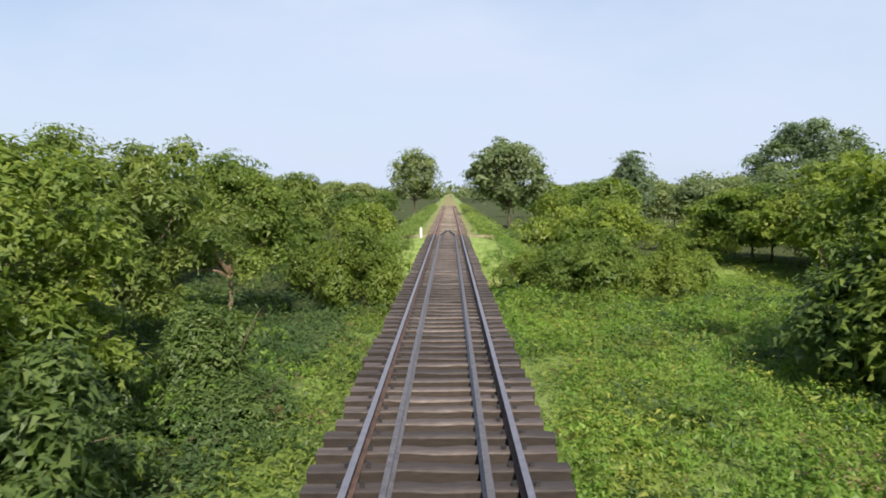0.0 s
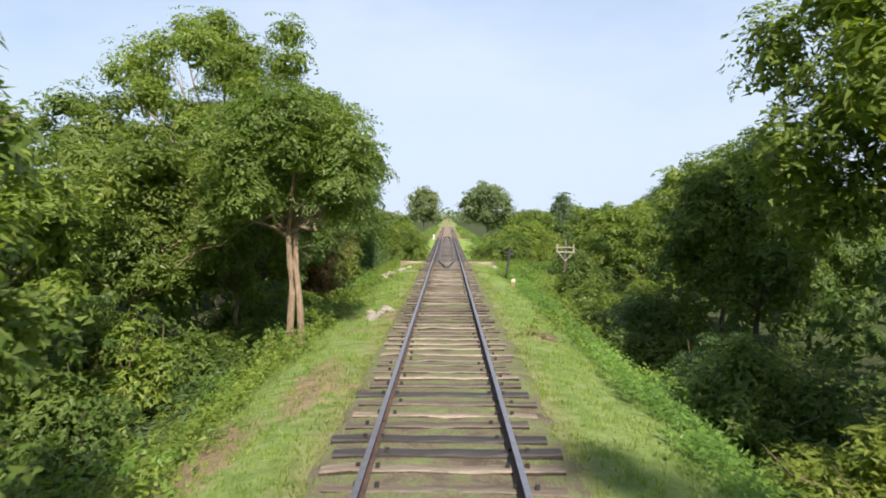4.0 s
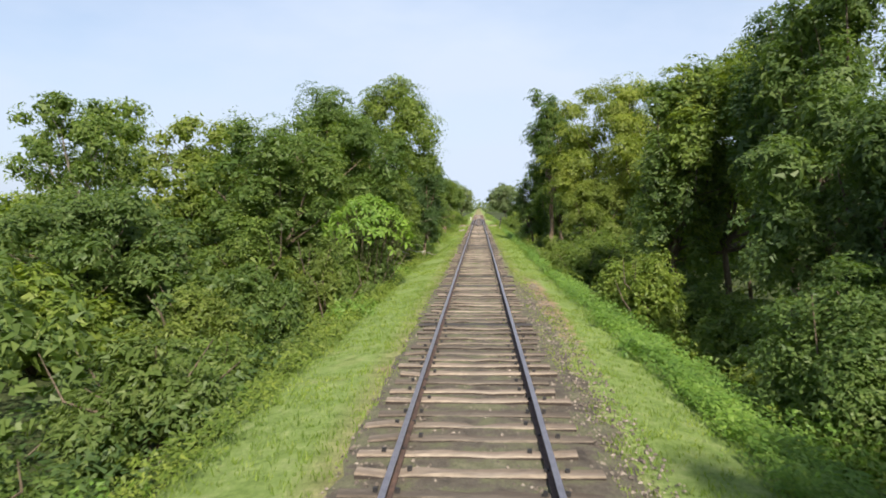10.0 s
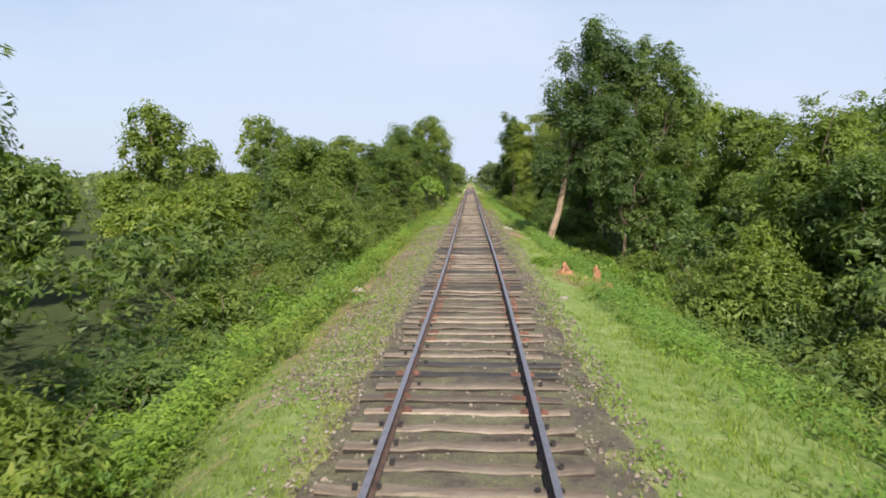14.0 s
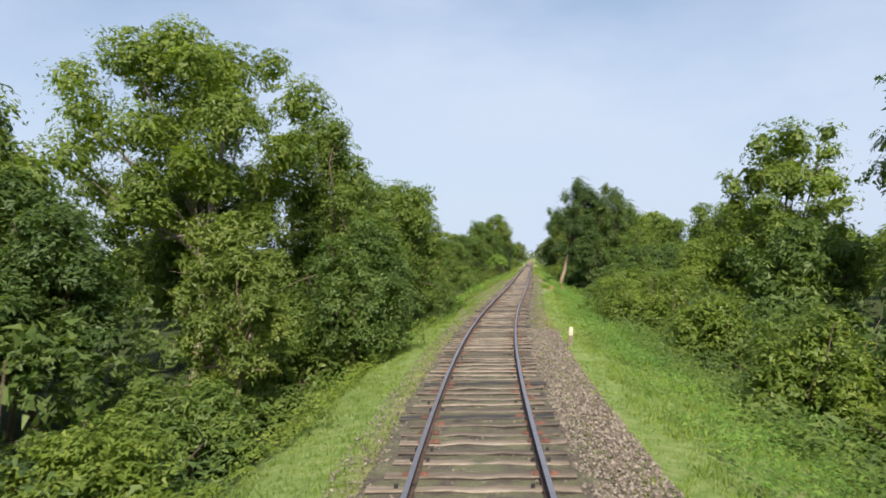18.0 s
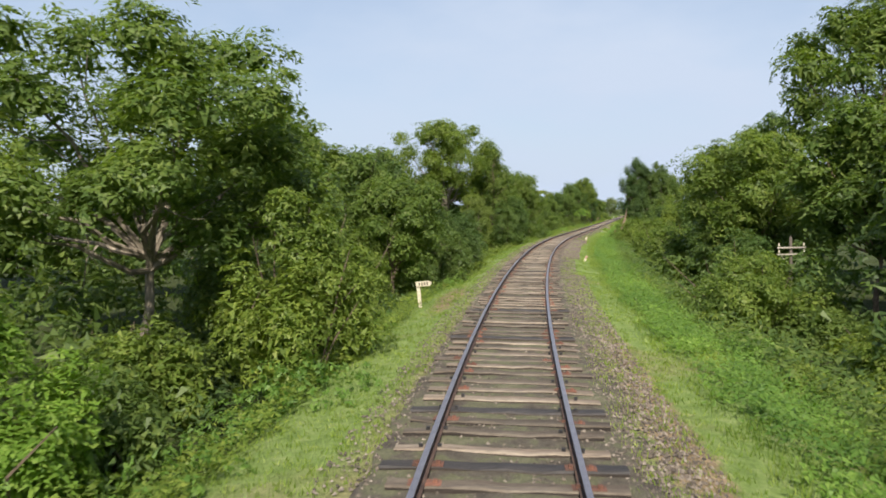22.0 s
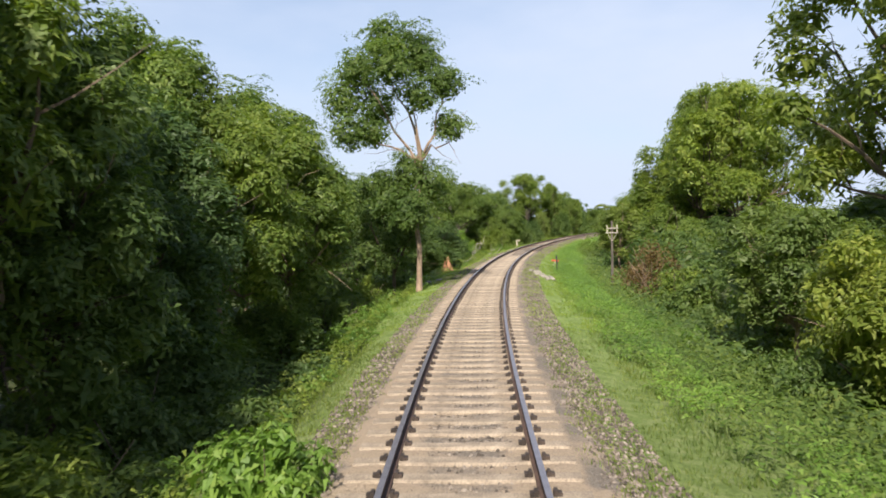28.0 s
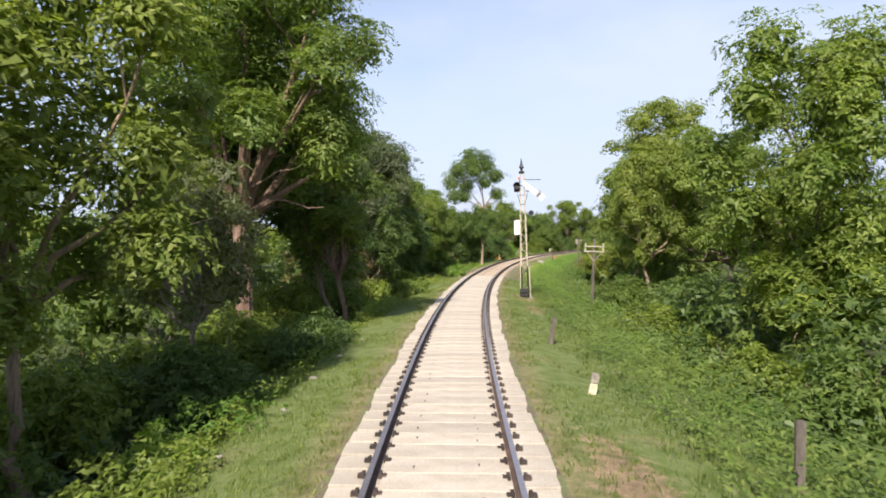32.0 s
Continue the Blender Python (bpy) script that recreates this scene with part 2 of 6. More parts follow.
def place(u, l, z=0.0):
    """World point at chainage u, l metres to the right of the track's centre line."""
    th = turn(u)
    if u < 0:
        x, y = LX[0] + u * math.sin(th), LY[0] - u * math.cos(th)
    else:
        x, y = float(np.interp(u, US, LX)), float(np.interp(u, US, LY))
    m = max(-150.0, min(150.0, l))
    return Vector((x + m * math.cos(th) + (l - m) * 0.97, y + m * math.sin(th) + (l - m) * 0.24, z))


def smooth(a, b, v):
    v = max(0.0, min(1.0, (v - a) / (b - a)))
    return v * v * (3 - 2 * v)


BRIDGE_NEAR, BRIDGE_FAR = -0.6, -53.0


CANOPY = ((63, 77, 5.5), (168, 187, 6.5), (226, 240, 4.0), (277, 292, 3.2), (322, 334, 6.4))   # closed trees on the west bank: from, to, height


def verge_width(u):
    """How far the grassy east bank reaches before the bushes."""
    return 4.8 + 1.0 * smooth(70, 110, u) + 1.9 * smooth(140, 175, u)


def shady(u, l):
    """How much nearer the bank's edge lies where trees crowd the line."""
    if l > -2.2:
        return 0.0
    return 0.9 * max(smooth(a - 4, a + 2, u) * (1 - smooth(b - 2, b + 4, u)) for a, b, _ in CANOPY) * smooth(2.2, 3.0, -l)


def ground_z(u, l):
    a = abs(l) + shady(u, l)
    if l > 3:
        a = 3 + (l - 3) * 2.6 / (verge_width(u) - 2.2)
    bank = -0.235 - 0.195 * smooth(1.7, 3.4, a) - 1.65 * smooth(3.0, 5.9, a)
    bank += 0.10 * noise.noise((u * 0.11, l * 0.11, 3.0)) * smooth(1.8, 4, a) + 0.55 * noise.noise((u * 0.035, l * 0.035, 9.0)) * smooth(5, 14, a)
    bank += 0.035 * noise.noise((u * 0.7, l * 0.7, 5.0)) * smooth(1.6, 2.4, a)
    dip = smooth(BRIDGE_NEAR - 0.3, BRIDGE_NEAR - 7, u) * smooth(BRIDGE_FAR + 0.3, BRIDGE_FAR + 8, u)
    wide = 1 - smooth(60, 120, a)
    floor = -3.3 + 0.35 * noise.noise((u * 0.05, l * 0.05, 1.0)) + 0.08 * noise.noise((u * 0.4, l * 0.4, 2.0))
    k = dip * wide
    return bank * (1 - k) + min(floor, bank) * k


def mesh_of(name, verts, faces, mats, index=None, soft=False):
    me = bpy.data.meshes.new(name)
    me.from_pydata([tuple(v) for v in verts], [], faces)
    for m in mats:
        me.materials.append(m)
    if index is not None:
        me.polygons.foreach_set("material_index", np.array(index, dtype=np.int32))
    if soft:
        me.polygons.foreach_set("use_smooth", np.ones(len(faces), dtype=bool))
    me.update()
    return me


def bm_mesh(name, bm, *mats):
    me = bpy.data.meshes.new(name)
    bm.to_mesh(me)
    bm.free()
    for m in mats:
        me.materials.append(m)
    return me


def part_of(name, me, parent, m=None, label=""):
    ob = new(name, me)
    ob.parent = parent
    if m is not None:
        ob.matrix_local = m
    return tagged(ob, label)


def spot(u, l, z=None, rz=0.0):
    """The pose of a thing that stands at (u, l), turned with the track."""
    p = place(u, l, ground_z(u, l) if z is None else z)
    return Matrix.Translation(p) @ Matrix.Rotation(turn(u) + radians(rz), 4, "Z")


# ---- ground ----
def ground_material():
    m, nt, b = nodes_of("ground_grass_and_earth")
    at = nt.nodes.new("ShaderNodeAttribute")
    at.attribute_name = "aside"
    n1, n2, n3 = noise_node(nt, 0.22, 4, 0.6), noise_node(nt, 2.6, 7, 0.72), noise_node(nt, 16, 5, 0.75)
    grass = ramp_node(nt, n2.outputs[0], ((0.32, (0.105, 0.160, 0.036)), (0.5, (0.172, 0.238, 0.066)), (0.68, (0.250, 0.295, 0.115)))).outputs[0]
    earth = ramp_node(nt, n2.outputs[0], ((0.34, (0.15, 0.105, 0.065)), (0.66, (0.35, 0.255, 0.16)))).outputs[0]
    lush = nt.nodes.new("ShaderNodeAttribute")
    lush.attribute_name = "lush"
    grass = mix_node(nt, 1.0, grass, ramp_node(nt, lush.outputs["Fac"], ((0.0, (0.76, 0.72, 0.80)), (1.0, (1.06, 1.06, 1.06)))).outputs[0], "MULTIPLY")
    shaded_litter = ramp_node(nt, n2.outputs[0], ((0.3, (0.03, 0.042, 0.015)), (0.7, (0.07, 0.085, 0.03)))).outputs[0]
    # bare earth beside the sleepers and in patches, leaf litter and weeds down the bank, darkened to paint in tree
    # shade
    def mr(a0, a1, b0, b1, src):
        r = nt.nodes.new("ShaderNodeMapRange")
        for i, v in enumerate((a0, a1, b0, b1)):
            r.inputs[i + 1].default_value = v
        nt.links.new(src, r.inputs[0])
        return r.outputs[0]
    worn = nt.nodes.new("ShaderNodeAttribute")
    worn.attribute_name = "worn"
    rag = nt.nodes.new("ShaderNodeMath")
    rag.operation = "MULTIPLY_ADD"
    nt.links.new(n2.outputs[0], rag.inputs[0])
    rag.inputs[1].default_value = 1.6
    nt.links.new(worn.outputs["Fac"], rag.inputs[2])
    bare = nt.nodes.new("ShaderNodeMath")
    bare.operation, bare.use_clamp = "ADD", True
    nt.links.new(mr(1.4, 2.1, 0.65, 0.0, at.outputs["Fac"]), bare.inputs[0])
    nt.links.new(mr(0.60, 0.74, 0.0, 0.8, n1.outputs[0]), bare.inputs[1])
    col = mix_node(nt, bare.outputs[0], grass, earth)
    col = mix_node(nt, mr(1.15, 1.45, 0.0, 0.95, rag.outputs[0]), col, earth)
    col = mix_node(nt, mr(4.0, 5.6, 0.0, 1.0, at.outputs["Fac"]), col, shaded_litter)
    fine = ramp_node(nt, n3.outputs[0], ((0.3, (0.60, 0.62, 0.60)), (0.5, (0.97, 0.97, 0.97)), (0.72, (1.25, 1.22, 1.2)))).outputs[0]
    nt.links.new(mix_node(nt, 0.8, col, fine, "MULTIPLY"), b.inputs["Base Color"])
    b.inputs["Roughness"].default_value = 0.95
    b.inputs["Specular IOR Level"].default_value = 0.15
    bump_node(nt, n3.outputs[0], 0.9, 0.05, b)
    return m


# worn paths and bare patches: chainage, offset, half length, half width
WORN = ((-5, 7, 4, 2.2), (-16, 10, 5, 1.6), (-12, -5, 4, 1.2), (147, -3.0, 20, 0.8), (36, -2.4, 3, 0.5), (40, -3.2, 2, 0.6), (30, 2.5, 1.5, 0.5), (130, 2.6, 6, 0.5), (150, 3.4, 3, 0.8), (247, -2.5, 5, 0.5),
        (290, -2.3, 14, 0.5), (304, -2.4, 4, 0.7), (356, 2.8, 2, 0.8), (361.5, 3.0, 2.4, 0.5), (387, 2.4, 4, 0.6), (200, 2.0, 24, 0.7), (262, 2.3, 12, 0.4), (100, 2.2, 12, 0.35))


def build_ground():
    ls = np.concatenate(([-1500, -900, -500, -300, -200, -150, -110, -80, -60, -45, -35, -28, -22, -18], np.arange(-15, -8, 1.0),
                         np.arange(-8, 8.01, 0.4), np.arange(9, 15.5, 1.0), [18, 22, 28, 35, 45, 60, 80, 110, 150, 200, 300, 500, 900, 1500]))
    us = np.concatenate(([-2500, -1500, -900, -600, -400, -300, -240, -200], np.arange(-180, -60, 4.0), np.arange(-60, 440, 1.0), np.arange(440, 560, 6.0), [600, 700, 850, 1000]))
    verts, aside, worn, lush = [], [], [], []
    for u in us:
        for l in ls:
            verts.append(place(u, l, ground_z(u, l)))
            # shady also draws the painted shade of the bank ground nearer the track
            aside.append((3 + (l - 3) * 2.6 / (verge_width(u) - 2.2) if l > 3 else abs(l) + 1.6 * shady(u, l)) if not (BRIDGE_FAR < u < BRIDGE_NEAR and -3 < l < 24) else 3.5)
            lush.append(1 - smooth(312, 350, u))
            worn.append(max(math.exp(-((u - a) / ru) ** 2 - ((l - b) / rl) ** 2) for a, b, ru, rl in WORN))
    w = len(ls)
    faces = [(i * w + j, (i + 1) * w + j, (i + 1) * w + j + 1, i * w + j + 1) for i in range(len(us) - 1) for j in range(w - 1)]
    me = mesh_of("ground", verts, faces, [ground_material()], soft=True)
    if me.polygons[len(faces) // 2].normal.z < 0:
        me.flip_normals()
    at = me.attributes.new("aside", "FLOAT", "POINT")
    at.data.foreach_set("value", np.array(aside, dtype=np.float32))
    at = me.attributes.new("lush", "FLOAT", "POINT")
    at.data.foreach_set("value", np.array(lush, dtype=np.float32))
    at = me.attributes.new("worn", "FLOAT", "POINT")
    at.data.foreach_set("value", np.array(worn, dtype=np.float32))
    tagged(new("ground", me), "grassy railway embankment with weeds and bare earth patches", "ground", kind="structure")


build_ground()


# ---- foliage ----
def leaves_of(rng, c, o, size):
    """A pointed leaf at every c, facing o. Returns vertices (n*3, 3)."""
    n = len(c)
    o = o + rng.normal(0, 0.38, (n, 3)) + np.array((0, 0, 0.25))
    o /= np.linalg.norm(o, axis=1)[:, None] + 1e-9
    t = rng.normal(0, 1, (n, 3)) + np.array((0, 0, -0.5))
    t -= o * (t * o).sum(1)[:, None]
    t /= np.linalg.norm(t, axis=1)[:, None] + 1e-9
    b = np.cross(o, t)
    s = size * rng.uniform(0.6, 1.4, (n, 1))
    v = np.empty((n, 3, 3))
    v[:, 0] = c - t * s * 0.50 + b * s * 0.27
    v[:, 1] = c - t * s * 0.36 - b * s * 0.29
    v[:, 2] = c + t * s * 0.80
    return v.reshape(-1, 3)


def leaf_cloud(rng, centres, outward, size, spread, count):
    """count leaves loosely round each centre."""
    n = len(centres) * count
    c = np.repeat(centres, count, axis=0) + rng.normal(0, spread, (n, 3)) * np.array((1, 1, 0.7))
    return leaves_of(rng, c, np.repeat(outward, count, axis=0), size)


def puffs(rng, centres, outward, size, radius, count):
    """Tufts of count leaves on small domes that bulge outwards from the crown."""
    n = len(centres) * count
    d = np.repeat(outward, count, axis=0) * 0.75 + rng.normal(0, 0.6, (n, 3)) + np.array((0, 0, 0.22))
    d /= np.linalg.norm(d, axis=1)[:, None] + 1e-9
    k = np.repeat(rng.uniform(0.6, 1.35, (len(centres), 1)), count, axis=0) * radius
    c = np.repeat(centres, count, axis=0) + d * k * rng.uniform(0.55, 1.05, (n, 1)) * np.array((1, 1, 0.78))
    return leaves_of(rng, c, d, size)


def leaf_mesh(name, parts, mat):
    """One mesh out of leaf clouds."""
    v = np.concatenate(parts)
    f = np.arange(len(v)).reshape(-1, 3)
    me = bpy.data.meshes.new(name)
    me.vertices.add(len(v))
    me.vertices.foreach_set("co", v.astype(np.float32).ravel())
    me.loops.add(len(f) * 3)
    me.loops.foreach_set("vertex_index", f.astype(np.int32).ravel())
    me.polygons.add(len(f))
    me.polygons.foreach_set("loop_start", np.arange(0, len(f) * 3, 3, dtype=np.int32))
    me.polygons.foreach_set("loop_total", np.full(len(f), 3, dtype=np.int32))
    me.materials.append(mat)
    me.update(calc_edges=True)
    return me


def inner_leaves(rng, c, rad, n, size):
    """Big overlapping leaf sprays inside a lobe, that close it to the light."""
    d = rng.normal(0, 1, (n, 3))
    d /= np.linalg.norm(d, axis=1)[:, None]
    p = np.array(c) + d * np.array(rad) * rng.uniform(0.30, 0.72, (n, 1))
    return leaves_of(rng, p, d, size)


def lobe_points(rng, c, r, n, low=-0.55):
    d = rng.normal(0, 1, (n, 3))
    d /= np.linalg.norm(d, axis=1)[:, None]
    d[:, 2] = np.where(d[:, 2] < low, -d[:, 2], d[:, 2])
    k = rng.uniform(0.72, 1.08, (n, 1)) + 0.16 * np.sin(d[:, :1] * 7 + d[:, 1:2] * 5 + c[0] * 3)
    out = d / np.array(r)
    return np.array(c) + d * np.array(r) * k, out / np.linalg.norm(out, axis=1)[:, None]


def tube(bm, pts, radii, sides=7):
    rings = []
    for i, p in enumerate(pts):
        a = pts[min(i + 1, len(pts) - 1)] - pts[max(i - 1, 0)]
        q = a.to_track_quat("Z", "Y")
        rings.append([bm.verts.new(p + q @ Vector((math.cos(6.283 * k / sides) * radii[i], math.sin(6.283 * k / sides) * radii[i], 0))) for k in range(sides)])
    for r0, r1 in zip(rings, rings[1:]):
        for k in range(sides):
            bm.faces.new((r0[k], r0[(k + 1) % sides], r1[(k + 1) % sides], r1[k]))
    bm.faces.new(rings[-1])
    return rings


def wander(rng, a, b, n, bow):
    a, b = Vector(a), Vector(b)
    return [a.lerp(b, i / n) + Vector(rng.normal(0, bow, 3)) * (0 if i in (0, n) else 1) for i in range(n + 1)]


def limbs_mesh(name, rng, base_r, fork, ends, bark, lean=(0, 0), bow=0.12, twigs=2, twin=False):
    """A tapered trunk up to its fork, a limb to each end and twigs on it."""
    bm = bmesh.new()
    top = Vector((lean[0], lean[1], fork))
    pts = wander(rng, (0, 0, -0.3), top, 6, bow)
    tube(bm, pts, [base_r * (1.35 if i == 0 else 1.0 - 0.08 * i) for i in range(7)], 8)
    if twin:
        tube(bm, wander(rng, (0.34, 0.16, -0.3), top * 0.97 + Vector((0.2, 0.1, 0)), 6, bow), [base_r * (0.95 - 0.07 * i) for i in range(7)], 8)
    for e in ends:
        e = Vector(e)
        start = top.lerp(Vector(pts[5]), rng.uniform(0, 0.8))
        lp = wander(rng, start, e, 5, bow * 1.8)
        tube(bm, lp, [base_r * (0.55 - 0.09 * i) for i in range(6)], 5 if twigs else 3)
        for _ in range(twigs):
            s = lp[int(rng.integers(2, 5))]
            tw = wander(rng, s, s + Vector(rng.normal(0, 0.7, 3)) + (e - start) * 0.25, 3, 0.08)
            tube(bm, tw, [base_r * 0.16, base_r * 0.11, base_r * 0.07, base_r * 0.03], 3)
    return bm_mesh(name, bm, bark)


def sprays(rng, c, rad, count, leaf, low=-0.6, size=0.40):
    """count leaves on flat overlapping sprays, tilted outwards and shingled over a lobe, with shaded gaps between them."""
    rad = np.array(rad)
    area = 10 * (rad[0] * rad[0] + 2 * rad[0] * rad[2]) / 3
    pr = min(1.25, max(3.2 * leaf, size * rad[0]))
    m = max(6, int(0.95 * area / (math.pi * pr * pr * 0.6)))
    q, w = lobe_points(rng, c, rad * 0.84, m, low)
    q += w * rng.normal(0, 0.13, (m, 1)) * rad
    a = w * 0.62 + np.array((0, 0, 0.62)) + rng.normal(0, 0.12, (m, 3))
    a /= np.linalg.norm(a, axis=1)[:, None]
    share = np.full(m, max(3, count // m))
    k = np.repeat(np.arange(m), share)
    n = len(k)
    e1 = np.cross(a, rng.normal(0, 1, (m, 3)))
    e1 /= np.linalg.norm(e1, axis=1)[:, None]
    e2 = np.cross(a, e1)
    rho, phi = np.sqrt(rng.uniform(0, 1, (n, 1))), rng.uniform(0, 6.283, (n, 1))
    edge = 1 + 0.22 * np.sin(phi * 3 + k[:, None] * 1.7) + 0.12 * np.sin(phi * 7 + k[:, None])
    wide = (pr * rng.uniform(0.55, 1.35, m))[k][:, None]
    side = (e1[k] * np.cos(phi) * 1.15 + e2[k] * np.sin(phi) * 0.85) * rho * edge
    p = q[k] + side * wide + a[k] * wide * (0.30 - 0.42 * rho * rho) + rng.normal(0, 0.07, (n, 3)) * wide
    return leaves_of(rng, p, a[k] + side * 0.75, leaf)


def crown_mesh(rng, h, r, lobes, mat, leaf, flat, core):
    parts, ends = [], []
    for x, y, z, k in lobes:
        c = (x * r, y * r, z * h)
        rad = (k * r, k * r, k * flat * (0.5 * r + 0.2 * h))
        area = 10 * (rad[0] * rad[0] + 2 * rad[0] * rad[2]) / 3
        hid = 0.3 if x < -0.25 else 1.0                                  # thinner on the side away from the line
        parts.append(sprays(rng, c, rad, int(0.58 * area * hid / (0.36 * leaf * leaf)), leaf))
        parts.append(inner_leaves(rng, c, rad, int(core * area * 0.75 / (0.36 * (1.9 * leaf) ** 2)), 1.9 * leaf))
        ends.append((c[0], c[1], c[2] - 0.2 * rad[2]))
    v = np.concatenate(parts)
    lift, wide = h / np.quantile(v[:, 2], 0.999), r / np.quantile(np.hypot(v[:, 0], v[:, 1]), 0.97)
    fit = np.array((wide, wide, lift))
    return leaf_mesh("crown", [v * fit], mat), [tuple(np.array(e) * fit) for e in ends]


def envelope(rng, n, mid, tall, small, large, low=-0.8, core=0.5, ragged=0.16):
    """n lobes spread unevenly over a rounded crown, its middle and half height as shares of the tree's height, and a core."""
    out = [(0.0, 0.0, mid - 0.1 * tall, core), (0.05, 0.1, mid + 0.35 * tall, core * 0.85)]
    for i in range(n):
        z = low + (0.98 - low) * (i + rng.uniform(0.2, 0.8)) / n
        a, w, k = i * 2.4 + rng.normal(0, 0.3), math.sqrt(max(0.02, 1 - z * z)), rng.uniform(small, large)
        reach = (1.0 - k) * rng.uniform(1 - ragged, 1 + ragged)
        out.append((w * math.cos(a) * reach, w * math.sin(a) * reach, min(0.95 - 0.25 * k, mid + tall * z * reach), k))
    return out


def ROUND(rng):
    return envelope(rng, 24, 0.60, 0.44, 0.22, 0.35, -0.85, 0.56)


def LUMPY(rng):
    return envelope(rng, 21, 0.56, 0.46, 0.22, 0.40, -0.9, 0.54, 0.22)


def UMBRELLA(rng):
    return envelope(rng, 34, 0.52, 0.50, 0.18, 0.30, -0.6, 0.56, 0.14)


def OPEN(rng):
    return envelope(rng, 34, 0.64, 0.38, 0.18, 0.29, -0.75, 0.44, 0.20)


def HIGH(rng):
    return envelope(rng, 22, 0.70, 0.34, 0.24, 0.36, -0.7, 0.5)


def CAP(rng):
    return envelope(rng, 12, 0.80, 0.22, 0.3, 0.44, -0.7, 0.5)


def TALL(rng):
    return envelope(rng, 20, 0.60, 0.44, 0.26, 0.44, -0.95, 0.56, 0.26)


GAPPY = [(0.0, 0.0, 0.90, 0.46), (0.42, 0.1, 0.84, 0.42), (-0.45, 0.1, 0.83, 0.46), (0.1, -0.4, 0.80, 0.42), (0.72, 0.0, 0.73, 0.34), (-0.70, 0.0, 0.73, 0.42), (0.35, -0.2, 0.69, 0.34), (-0.30, 0.3, 0.70, 0.42),
         (0.70, 0.1, 0.58, 0.30), (-0.62, -0.2, 0.60, 0.42), (-0.35, 0.0, 0.60, 0.36), (0.1, 0.1, 0.44, 0.34), (-0.25, 0.2, 0.36, 0.42), (0.30, 0.1, 0.37, 0.40), (0.05, -0.2, 0.29, 0.38)]
COLUMN = [(0, 0, 0.90, 0.50), (0.15, 0, 0.76, 0.66), (-0.15, 0.1, 0.60, 0.78), (0.1, -0.1, 0.44, 0.86), (0, 0.1, 0.27, 0.9), (0.1, 0, 0.12, 0.9)]
# lobes, leaves, bark, height of the fork, flatness, core, words
KINDS = {
    "round": (ROUND, LEAF, BARK, 0.33, 1.0, 0.62, "broad-leaved tree with a dense rounded green crown"),
    "round_b": (LUMPY, LEAF, BARK_DARK, 0.30, 1.0, 0.62, "dense green broad-leaved tree with a lumpy crown"),
    "dark": (LUMPY, LEAF_DARK, BARK_DARK, 0.30, 1.0, 0.62, "dark green tree with thick shaded foliage"),
    "yellow": (ROUND, LEAF_YELLOW, BARK, 0.33, 0.9, 0.58, "tree with yellowish green feathery leaves"),
    "umbrella": (UMBRELLA, LEAF_YELLOW, BARK_DARK, 0.30, 0.62, 0.55, "wide spreading rain tree with layered green foliage"),
    "umbrella_b": (UMBRELLA, LEAF, BARK_DARK, 0.30, 0.66, 0.58, "wide spreading tree with layered dark green foliage"),
    "open": (OPEN, LEAF, BARK_PALE, 0.40, 0.75, 0.5, "tall tree with pale limbs and an open airy crown"),
    "stout": (HIGH, LEAF, BARK_RED, 0.42, 0.9, 0.6, "large tree with a thick reddish-brown trunk and heavy crown"),
    "olive": (OPEN, LEAF_OLIVE, BARK_PALE, 0.42, 0.8, 0.45, "greyish olive tree with pale forking branches and fine leaves"),
    "high_dark": (HIGH, LEAF_DARK, BARK_DARK, 0.50, 0.9, 0.6, "dark green tree with a high shaded crown"),
    "red_fork": (CAP, LEAF, BARK_RED, 0.50, 0.9, 0.6, "small tree with a bent reddish forked trunk"),
    "gappy": (GAPPY, LEAF, BARK, 0.50, 0.80, 0.75, "tall tree with a bent pale trunk and loose leaf clusters"),
    "vines": (COLUMN, LEAF_BROWN, BARK_DARK, 0.35, 0.9, 0.5, "tree smothered in brown dry creepers"),
    "slender": (HIGH, LEAF, BARK, 0.50, 0.95, 0.6, "green tree with two slender orange-brown trunks"),
    "tall": (TALL, LEAF, BARK, 0.46, 0.9, 0.6, "tall tree with a narrow uneven green crown"),
    "tall_dark": (TALL, LEAF_DARK, BARK, 0.46, 0.9, 0.6, "tall dark green tree with a pale leaning trunk"),
    # The far kinds and the column carry painted haze in their leaves.
    "far_round": (ROUND, LEAF_HAZED, BARK_DARK, 0.30, 1.0, 0.6, "haze-greyed green tree with a dense rounded crown"),
    "far_umbrella": (UMBRELLA, LEAF_HAZED, BARK_DARK, 0.30, 0.66, 0.6, "wide haze-greyed green tree above the far woods"),
    "column": (COLUMN, LEAF_HAZED, BARK_DARK, 0.35, 0.9, 0.7, "tree wrapped in climbing vines like a green column"),
}
GROWN = {}


